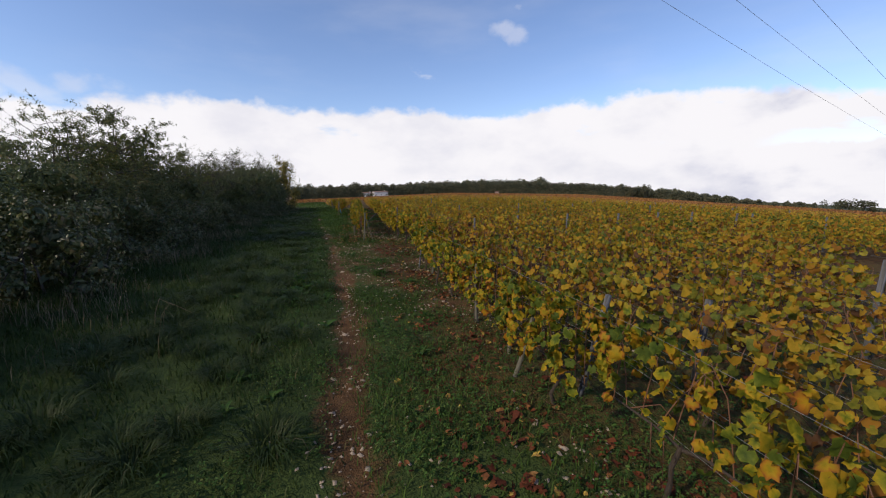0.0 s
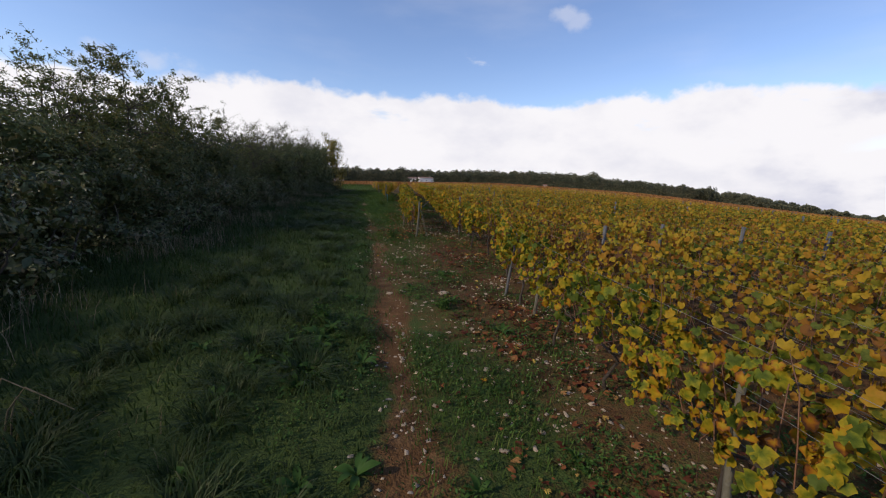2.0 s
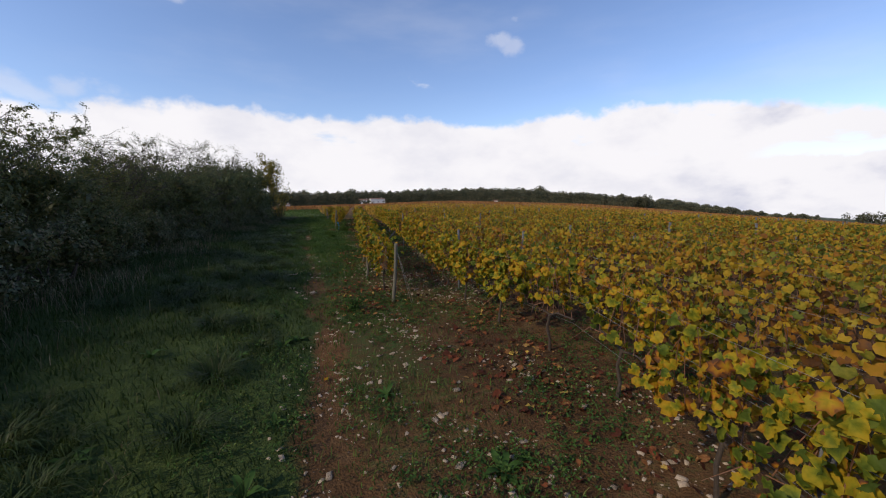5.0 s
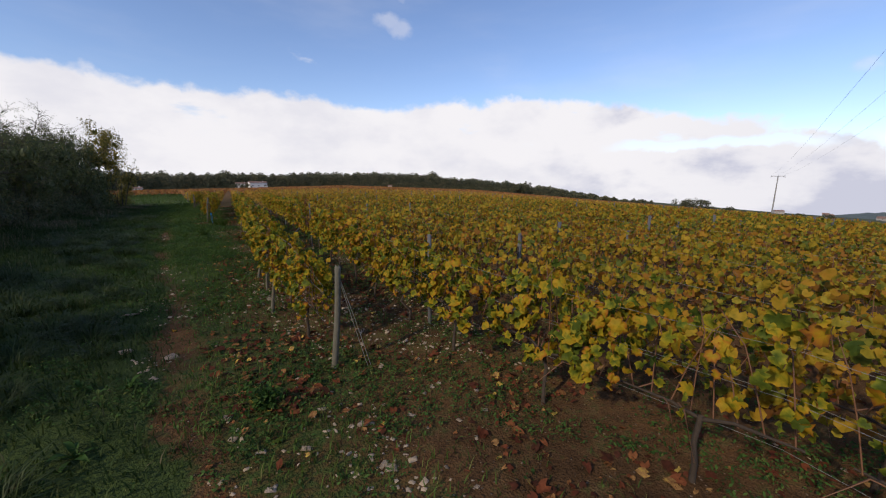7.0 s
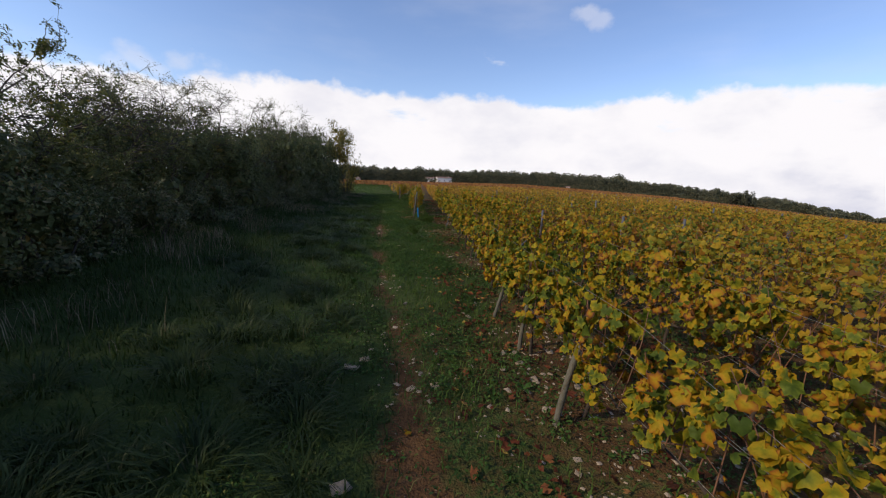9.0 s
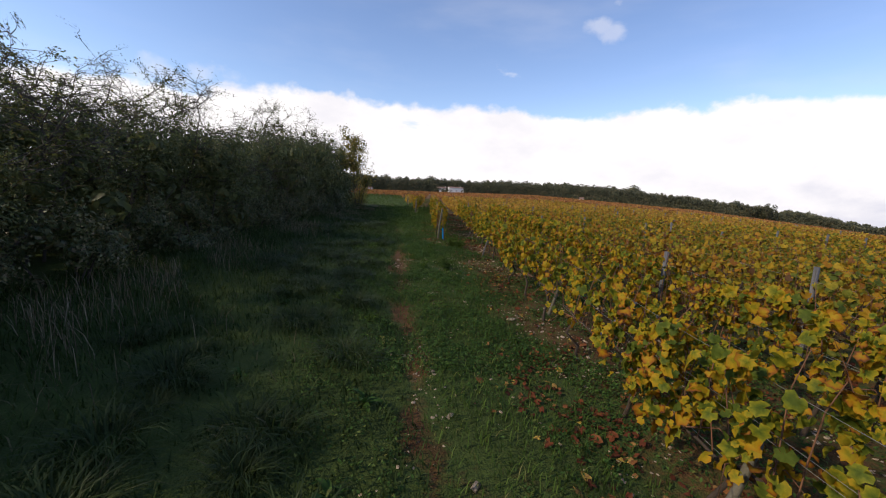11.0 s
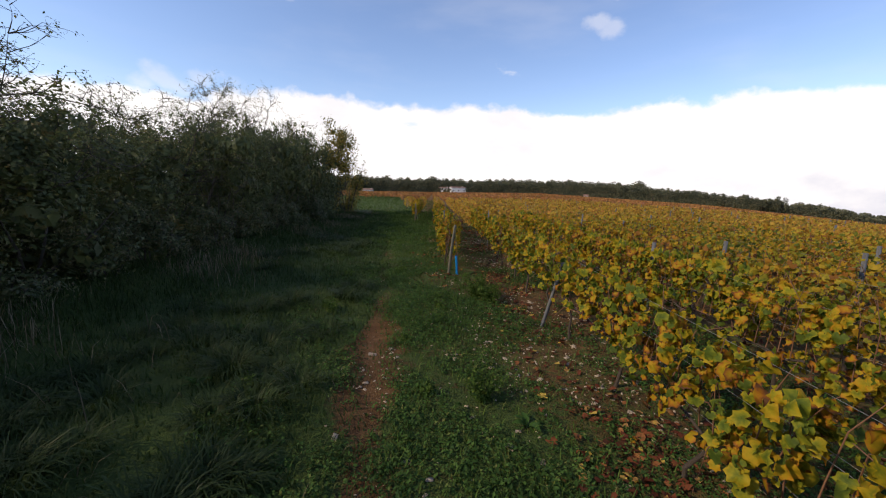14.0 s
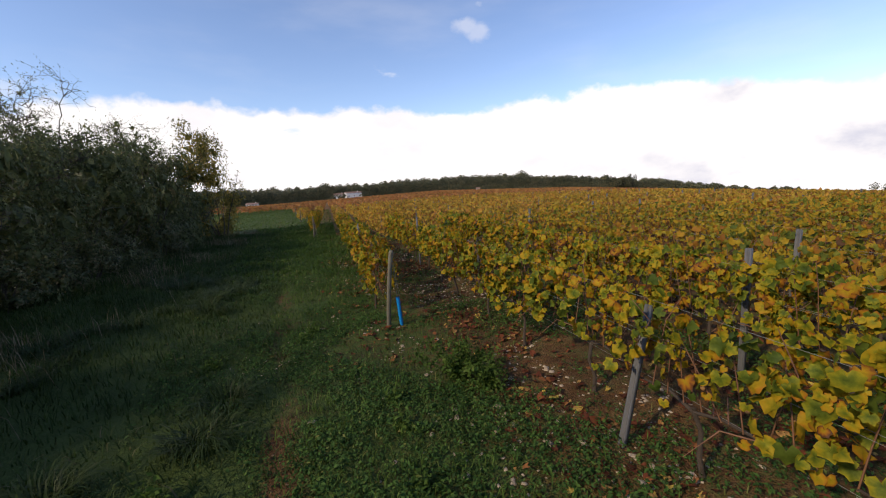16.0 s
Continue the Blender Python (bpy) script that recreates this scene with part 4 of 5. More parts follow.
def build_hedge():
    rng = np.random.default_rng(41)
    thick = [make_thicket("hedge_thicket", s, "dense dark ivy-clad thicket in a field hedge", 2.6, 2.9, M_IVY, 8200, 0.052, 26, 12) for s in (51, 52, 53)]
    loose = [make_thicket("hedge_thicket", s, "dense dark thicket at the back of a field hedge", 2.6, 2.9, M_IVY, 3200, 0.085, 26, 10) for s in (54, 55)]
    leafy = [make_hawthorn("hawthorn_tree", s, "leafy olive-green hawthorn rising from the hedge", 4.2, 3.3, M_HEDGE, 14500, 0.038) for s in (61, 62)]
    bare = [make_hawthorn("hawthorn_tree", s, "nearly bare hawthorn with crooked twigs above the hedge", 4.2, 3.4, M_HEDGE, 5200, 0.032, 11) for s in (63, 64)]
    bram = [make_thicket("bramble_bush", s, "low grey-green bramble bush at the hedge foot", 1.6, 1.9, M_BRAMBLE, 2600, 0.06, 18, 34) for s in (71, 72)]
    gold = [make_thicket("field_maple", 81, "small tree with fading yellow-brown leaves ending the hedge", 4.6, 2.4, M_GOLD, 6000, 0.08, 30, 60)]
    tall = ([-7, 5, 7.5, 9, 10, 11.2, 12, 14, 16, 18, 20, 21.8, 23, 25, 28, 30, 32, 35, 38, 43, 48], [2.6, 2.5, 1.8, 2.0, 2.2, 2.7, 2.7, 2.5, 2.5, 2.8, 2.6, 1.9, 2.6, 2.8, 2.75, 2.8, 3.2, 3.6, 4.2, 4.4, 4.2])
    back = ([-7, 5, 7, 9, 10.5, 12, 13, 15, 17, 19, 21, 22.5, 24, 28, 32, 36, 40, 46], [3.4, 3.4, 1.8, 2.0, 2.5, 3.0, 3.0, 3.0, 3.35, 3.45, 3.2, 2.0, 2.8, 3.0, 3.4, 3.9, 4.6, 4.6])
    full, light = [], []
    for y in np.arange(-7, 47.0, 1.9):
        spot = (float(hedge_x(y)) - 1.45 + rng.normal(0, 0.2), y, 1.0 if y < 36 else 1.1, float(np.interp(y, *tall)) / 2.6 * rng.uniform(0.95, 1.05))
        (full if 7 < y < 37 else light).append(spot)
    for y in np.arange(-6, 46.5, 2.3):
        light.append((float(hedge_x(y)) - 2.9 + rng.normal(0, 0.2), y, 1.0, float(np.interp(y, *back)) / 2.6 * rng.uniform(0.95, 1.05)))
    for y in np.arange(-4, 45, 2.9):
        light.append((float(hedge_x(y)) - 4.2 + rng.normal(0, 0.2), y, 1.1, float(np.interp(y, *back)) / 2.6 * 0.85))
    set_out(thick, full, rng)
    set_out(loose, light, rng)

    def row(list_):
        return [(float(hedge_x(y)) - 2.3 + rng.normal(0, 0.2), y, w, h / 4.2) for y, w, h in list_]
    set_out(leafy, row(((-6, 1.0, 3.6), (-2, 1.0, 3.8), (2, 1.0, 3.8), (4.6, 1.0, 3.8), (13.0, 0.75, 3.0), (14.6, 0.95, 3.8), (16.3, 1.05, 4.45), (18.6, 1.0, 3.95), (20.9, 1.0, 4.05))), rng)
    set_out(bare, row(((22.8, 1.05, 3.4), (24.2, 1.0, 3.6), (25.6, 1.05, 4.05), (27.2, 1.05, 4.2), (28.9, 1.05, 3.6), (31.2, 1.0, 3.4), (33.6, 1.05, 4.7), (36.6, 1.05, 5.4), (39.8, 0.95, 4.9), (42.0, 0.9, 5.0), (44.5, 1.0, 5.5))), rng)
    low = ((2, -0.1, 1.1), (4.2, -0.2, 1.15), (6.2, 0.0, 1.15), (7.8, -0.3, 1.2), (9.6, -0.15, 1.15), (11.2, -0.35, 1.2), (13.0, -0.3, 1.15), (14.6, -0.2, 1.0), (16.2, -0.3, 1.05), (18.0, -0.35, 0.95), (20.0, -0.3, 0.9), (22.5, -0.4, 0.8), (25.0, -0.4, 0.85), (28, -0.5, 0.7), (31.0, -0.4, 0.75), (35, -0.5, 0.8), (39, -0.4, 0.9), (24.0, -0.7, 0.75), (26.5, -0.8, 0.8), (29.4, -0.7, 0.85), (32.6, -0.7, 0.85), (33.9, -0.6, 0.8), (36.8, -0.7, 0.9), (21.2, -0.6, 0.8))
    set_out(bram, [(float(hedge_x(y)) + dx, y, s, s) for y, dx, s in low], rng)
    set_out(gold, [(-5.75, 46.4, 1.0, 1.27), (-6.5, 48.6, 0.95, 1.15)], rng)


build_hedge()


# ---------------------------------------------------------------- grass, weeds, stones, fallen leaves
def blades(x, y, z, length, width, rng, bend=0.6):
    """Grass blades of five corners: a bent quad and a tip."""
    n = len(x)
    a = rng.uniform(0, 6.28, n)
    dx, dy = np.cos(a), np.sin(a)
    out = length * rng.uniform(0.15, 1.0, n) * bend
    h1, h2 = length * rng.uniform(0.45, 0.6, n), length * rng.uniform(0.55, 0.95, n)
    px, py = -dy * width / 2, dx * width / 2
    v = np.empty((n, 5, 3))
    v[:, 0] = np.stack([x - px, y - py, z - 0.01], -1)
    v[:, 1] = np.stack([x + px, y + py, z - 0.01], -1)
    v[:, 2] = np.stack([x + px * 0.8 + dx * out * 0.35, y + py * 0.8 + dy * out * 0.35, z + h1], -1)
    v[:, 3] = np.stack([x - px * 0.8 + dx * out * 0.35, y - py * 0.8 + dy * out * 0.35, z + h1], -1)
    v[:, 4] = np.stack([x + dx * out, y + dy * out, z + h2], -1)
    b = (np.arange(n) * 5)[:, None]
    return v.reshape(-1, 3), [b + np.array([[0, 1, 2, 3]]), b + np.array([[3, 2, 4]])]


def grass_stuff(name, label, x, y, length, width, rng, mat, bend=0.6):
    V, F = blades(x, y, ground_z(x, y), length, width, rng, bend)
    tagged(new(name, mesh_np(name, V, F, mat)), label, "grass", kind="stuff")


def build_grass():
    rng = np.random.default_rng(91)
    # long grass between the hedge and the wheel track
    n = 135000
    y = rng.uniform(1.5, 46, n)
    lo, hi = hedge_x(y) - 0.6, track_x(y) - 0.04 + 0.16 * worn(y) + 0.10 * lumps(y, y * 0.3, 2.7, 6)
    x = lo + (hi - lo) * rng.uniform(0, 1, n)
    d = hi - x
    tuft = 0.55 + 0.22 * lumps(x, y, 2.2, 1.5) + 0.22 * lumps(x, y, 6.5, 2.5) + 0.12 * lumps(x, y, 17, 4.5)
    keep = rng.uniform(0, 1, n) < np.clip(0.35 + 0.8 * tuft, 0.12, 1) * np.clip(0.25 + 0.3 * worn(y) + d / 0.35, 0, 1)
    x, y, d, tuft = x[keep], y[keep], d[keep], tuft[keep]
    L = (0.06 + 0.13 * np.clip(tuft, 0, 1.2)) * rng.uniform(0.6, 1.35, len(x)) * (0.75 + 0.5 * np.clip((d - 1.6) / 1.5, 0, 1)) * (0.55 + 0.45 * np.clip(d / 0.5, 0, 1))
    grass_stuff("long_grass", "uneven dark green long grass beside the track", x, y, L, 0.0095, rng, M_GRASS, 1.5)
    # short grass right of the track and in the alleys
    n = 100000
    y = rng.uniform(1.5, 46, n)
    lo = track_x(y) - 0.12
    hi = row_x(0) - (y - 29.1) / 11.5 + 1.3
    x = lo + (hi - lo) * rng.uniform(0, 1, n)
    patch = lumps(x, y, 1.6, 7) + 0.6 * lumps(x, y, 4.4, 9)
    keep = (rng.uniform(0, 1, n) < np.clip(-0.15 + 1.0 * lush(y) + 0.6 * patch, 0.02, 1) * np.clip(0.06 + 0.8 * worn(y) + (x - lo - 0.14 + 0.1 * lumps(x, y, 3.3, 41)) / 0.2, 0.06, 1) * np.clip(1.15 - (x - track_x(y) - 1.0 + 0.5 * lumps(x, y, 1.3, 61)) / 0.7, 0.25, 1)) & (x < row_x(4))
    x, y = x[keep], y[keep]
    grass_stuff("short_grass", "patchy short grass among stones", x, y, rng.uniform(0.03, 0.10, len(x)) * (0.7 + 0.5 * lush(y)), 0.0075, rng, M_TURF_LIT, 1.1)
    # grass farther along the track
    n = 62000
    y = 33 + 107 * rng.uniform(0, 1, n) ** 1.5
    lo = np.where(y < 50, track_x(y) - 1.2, -22)
    hi = np.where(y < 41, row_x(0) - (y - 29.1) / 12.2 + 0.9, row_x(0) - 0.35)
    x = lo + (hi - lo) * rng.uniform(0, 1, n)
    keep = (rng.uniform(0, 1, n) < np.clip((y - 32) / 8, 0, 1)) & ((x < row_x(0) - (y - 29.1) / 12.2 + 1.0) | (y < 85))
    x, y = x[keep], y[keep]
    grass_stuff("far_grass", "green grass strip beyond the hedge", x, y, rng.uniform(0.05, 0.13, len(x)), 0.03, rng, M_TURF_LIT, 1.3)
    # dry stalks at the hedge foot
    n = 9500
    y = rng.uniform(6, 47, n)
    x = hedge_x(y) + rng.normal(0.75, 0.55, n)
    keep = lumps(x, y, 1.4, 12) > -0.1
    x, y = x[keep], y[keep]
    grass_stuff("dry_stalks", "dry brownish stalks at the hedge foot", x, y, rng.uniform(0.15, 0.45, len(x)), 0.006, rng, M_DRY, 0.7)


build_grass()


def make_tussock(seed):
    rng = np.random.default_rng(seed)
    n = 150
    a, r = rng.uniform(0, 6.28, n), 0.16 * np.sqrt(rng.uniform(0, 1, n))
    x, y = r * np.cos(a), r * np.sin(a)
    L = rng.uniform(0.16, 0.34, n)
    w = 0.008
    out = L * rng.uniform(0.5, 1.25, n)
    a = a + rng.normal(0, 0.35, n)
    dx, dy = np.cos(a), np.sin(a)
    v = np.empty((n, 7, 3))
    for j, (f, h, k) in enumerate(((0.0, 0.0, 1.0), (0.28, 0.40, 0.9), (0.65, 0.50, 0.7))):
        for s, c in ((-1, 2 * j), (1, 2 * j + 1)):
            v[:, c] = np.stack([x + dx * out * f - s * dy * w * k / 2, y + dy * out * f + s * dx * w * k / 2, L * h - 0.02 * (j == 0)], -1)
    v[:, 6] = np.stack([x + dx * out, y + dy * out, L * 0.28], -1)
    b = (np.arange(n) * 7)[:, None]
    F = [np.concatenate([b + np.array([[0, 1, 3, 2]]), b + np.array([[2, 3, 5, 4]])]), b + np.array([[4, 5, 6]])]
    return mesh_np("grass_tussock", v.reshape(-1, 3), F, M_TUSSOCK)


def build_tussocks():
    rng = np.random.default_rng(93)
    meshes = [make_tussock(s) for s in (1, 2, 3)]
    spots = [(0.25, 6.0), (0.45, 6.9), (0.1, 7.9), (0.3, 9.4), (0.05, 11.2), (0.35, 10.3), (-0.75, 17.3), (-0.95, 18.1), (-0.6, 18.6), (-1.1, 19.2), (-0.9, 20.6), (-1.15, 21.4), (-1.0, 22.3), (-1.45, 22.9), (-1.2, 23.7), (-1.35, 24.6),
             (-0.5, 14.6), (-0.3, 15.6), (-1.7, 25.6), (-1.9, 26.9), (-0.1, 13.0), (0.2, 5.1), (-0.6, 9.0), (-1.0, 12.2), (-1.6, 16.4), (-2.1, 20.2), (-2.3, 23.3)]
    for k in range(210):
        y = 4.0 + 30 * rng.random() ** 0.9
        x = float(track_x(y)) - 0.35 - 2.4 * rng.random() ** 0.8
        if float(lumps(x, y, 1.1, 71)) > -0.35 and x > float(hedge_x(y)) + 0.3:
            spots.append((x, y))
    for k, (x, y) in enumerate(spots):
        for m in range(2 if k < 27 else 1):
            xx, yy = x + rng.normal(0, 0.12), y + rng.normal(0, 0.14)
            ob = new("grass_tussock", meshes[(k + m) % 3])
            ob.matrix_basis = pose(xx, yy, float(ground_z(xx, yy)) - 0.005, rng.normal(0, 4), rng.normal(0, 4), rng.uniform(0, 360)) @ Matrix.Scale(rng.uniform(0.6, 1.1), 4)
            tagged(ob, "arching dark green grass tussock beside the track", "grass tussock", "grass tussocks")


build_tussocks()


def build_weeds():
    rng = np.random.default_rng(95)
    n = 150000
    y = np.concatenate([rng.uniform(1.5, 40, 118000), rng.uniform(20.5, 29.5, n - 118000)])
    lo = track_x(y) - 1.1
    hi = row_x(0) - (y - 29.1) / 11.5 + 2.9
    x = lo + (hi - lo) * rng.uniform(0, 1, n)
    off = np.abs(x - track_x(y))
    patch = lumps(x, y, 1.9, 21) + 0.7 * lumps(x, y, 5.2, 23)
    keep = rng.uniform(0, 1, n) < np.clip(-0.16 + 0.95 * lush(y) + 1.1 * patch, 0.03, 1) * np.clip(0.05 + 0.6 * worn(y) + (off - 0.07 + 0.09 * lumps(x, y, 3.3, 41)) / 0.2, 0, 1) * np.where(x < track_x(y) - 0.3, 0.5, 1) * np.clip(1.15 - (x - track_x(y) - 1.1 + 0.6 * lumps(x, y, 1.3, 61)) / 0.8, 0.45, 1) ** 0.5
    x, y = x[keep], y[keep]
    # each sprig: five little leaves round a short stem
    k = 5
    X, Y = np.repeat(x, k), np.repeat(y, k)
    r = rng.uniform(0.005, 0.045, len(X))
    a = rng.uniform(0, 6.28, len(X))
    X, Y = X + r * np.cos(a), Y + r * np.sin(a)
    Z = ground_z(X, Y) + rng.uniform(0.008, 0.05, len(X)) * np.repeat(rng.uniform(0.5, 1.9, len(x)), k)
    nrm = np.stack([0.6 * np.cos(a), 0.6 * np.sin(a), 0.5 + rng.uniform(0, 1, len(X))], -1)
    V, F = scatter(KITE, KITE_F, np.stack([X, Y, Z], -1), nrm, rng.uniform(0, 6.28, len(X)), rng.uniform(0.011, 0.029, len(X)))
    tagged(new("weeds", mesh_np("weeds", V, F, M_WEED)), "low green weeds and clover creeping over stony soil", "weeds", kind="stuff")


build_weeds()


def make_herb(name, label, height, n, mat, seed, at):
    rng = np.random.default_rng(seed)
    top = thing(name, label, "weed plant", "", pose(at[0], at[1], float(ground_z(*at)), 0, 0, 0))
    paths, pts = [], []
    for k in range(16):
        v = rng.uniform(0, 6.28)
        p, r = limb(rng, (0, 0, -0.02), (math.cos(v) * 0.55, math.sin(v) * 0.55, 1), height * rng.uniform(0.6, 1.05), 0.004, 6, 0.15)
        paths.append((p, r))
        pts.extend(p[1:])
    for path in paths:
        part("stem", mesh_np("herb_stem", *tubes([path], 3), mat), top)
    pts = np.array([tuple(p) for p in pts])
    c = pts[rng.integers(len(pts), size=n)] + rng.normal(0, 0.025, (n, 3))
    c[:, 2] = np.abs(c[:, 2])
    V, F = scatter(KITE, KITE_F, c, rng.normal(0, 1, (n, 3)) + (0, 0, 0.7), rng.uniform(0, 6.28, n), rng.uniform(0.02, 0.042, n))
    tagged(part("leaves", mesh_np("herb_leaves", V, F, mat), top), kind="stuff")


def dock_leaf_mesh(seed):
    """A long wavy leaf that arches out of the root, along x."""
    rng = np.random.default_rng(seed)
    n, L, w, lift = 6, 0.17, rng.uniform(0.026, 0.042), rng.uniform(0.45, 1.1)
    V, F = [], []
    for j in range(n):
        f = j / (n - 1)
        d, z = L * (0.06 + 0.94 * f) * (1 - 0.15 * lift), L * lift * (f * 1.15 - 0.85 * f * f)
        h = w * (0.25 + math.sin(math.pi * min(f * 0.9 + 0.08, 1.0))) * 0.5 * (0.3 if j == n - 1 else 1) * rng.uniform(0.85, 1.15)
        V += [(d, e * h, z + abs(e) * 0.006 + rng.normal(0, 0.002)) for e in (-1, 0, 1)]
    for j in range(n - 1):
        F += [(3 * j + e, 3 * j + e + 1, 3 * j + e + 4, 3 * j + e + 3) for e in (0, 1)]
    return mesh_np("dock_leaf", np.array(V), np.array(F), M_WEED, True)


def build_docks():
    rng = np.random.default_rng(96)
    leaves = [dock_leaf_mesh(s) for s in (1, 2, 3, 4, 5)]
    protos = []
    for p in range(3):
        top = thing("dock_weed", "broad-leaved green dock weed among grass", "weed plant", "dock weeds beside the track")
        for k in range(9):
            part("leaf", leaves[(k + 2 * p) % 5], top).matrix_basis = pose(0, 0, 0, rng.normal(0, 12), rng.normal(0, 10), 40 * k + rng.normal(0, 14)) @ Matrix.Scale(rng.uniform(0.6, 1.15), 4)
        protos.append(top)
    spots = [(0.55 + rng.normal(0, 0.28), 8.9 + rng.normal(0, 0.5)) for k in range(22)]
    for k in range(44):
        y = rng.uniform(4, 14) if k % 3 else rng.uniform(14, 29)
        spots.append((float(track_x(y)) - 0.25 - 1.5 * rng.random() ** 1.5, y))
    for k in range(14):
        y = rng.uniform(5, 28)
        spots.append((float(track_x(y)) + rng.uniform(0.3, 1.2), y))
    for k, (x, y) in enumerate(spots):
        m = pose(x, y, float(ground_z(x, y)), rng.normal(0, 6), rng.normal(0, 6), rng.uniform(0, 360))
        size = rng.uniform(0.55, 1.05)
        if k < 3:
            protos[k].matrix_basis = m @ Matrix.Scale(size, 4)
        else:
            copy_thing(protos[k % 3], m).scale = (size, size, size)


build_docks()
make_herb("weed_clump", "fresh green leafy weed clump on the soil", 0.46, 1900, M_TURF_LIT, 5, (0.62, 27.55))
make_herb("weed_clump", "fresh green leafy weed clump on the soil", 0.30, 800, M_TURF_LIT, 6, (0.78, 27.25))
make_herb("weed_clump", "yellowing straggly weed beside the track", 0.36, 520, M_TURF_LIT, 7, (0.35, 24.7))
rng_w = np.random.default_rng(97)
for k in range(14):
    y = rng_w.uniform(21.5, 29.5)
    x = float(track_x(y)) + (rng_w.uniform(0.28, 0.9) if k % 2 else -rng_w.uniform(0.35, 1.1))
    make_herb("weed_clump", "small green weed tuft beside the track", rng_w.uniform(0.09, 0.2), 170, M_TURF_LIT, 40 + k, (x, y))
make_herb("weed_clump", "green leafy weed beside the track", 0.26, 420, M_WEED, 8, (0.55, 9.3))
make_herb("weed_clump", "green leafy weed beside the end post", 0.28, 500, M_WEED, 9, (1.15, 14.75))
make_herb("weed_clump", "green leafy weed on stony soil", 0.2, 350, M_WEED, 10, (1.95, 9.75))


def bent_stalks(x, y):
    top = thing("bent_stalks", "pale dry bent stalks in the grass below the hedge", "dry stalks", "", pose(x, y, float(ground_z(x, y)), 0, 0, 0))
    for k, (h, lean, drop) in enumerate(((0.42, 0.16, 0.10), (0.36, 0.26, 0.16), (0.30, 0.08, 0.14))):
        p = ((0.05 * k, 0, -0.02), (0.05 * k + lean * 0.2, 0.02, h * 0.6), (0.05 * k + lean * 0.6, 0.03, h), (0.05 * k + lean * 1.5, 0.04, h - drop))
        part("stalk", mesh_np("bent_stalk", *tubes([(p, (0.005, 0.005, 0.004, 0.003))], 4), M_DRY), top)


bent_stalks(-0.98, 7.43)


def rock(seed, flat=0.4):
    """A broken limestone: a skewed block with knocked-off corners."""
    rng = np.random.default_rng(seed)
    bm = bmesh.new()
    bmesh.ops.create_cube(bm, size=0.9)
    for v in bm.verts:
        v.co = Vector((v.co.x * rng.uniform(0.7, 1.2), v.co.y * rng.uniform(0.6, 1.15), v.co.z * flat * rng.uniform(0.6, 1.3)))
    bmesh.ops.bevel(bm, geom=[e for e in bm.edges if rng.random() < 0.35], offset=0.13, segments=1, affect="EDGES")
    bmesh.ops.triangulate(bm, faces=bm.faces)
    bm.verts.index_update()
    V = np.array([tuple(v.co) for v in bm.verts])
    F = np.array([[v.index for v in f.verts] for f in bm.faces])
    bm.free()
    return V, F


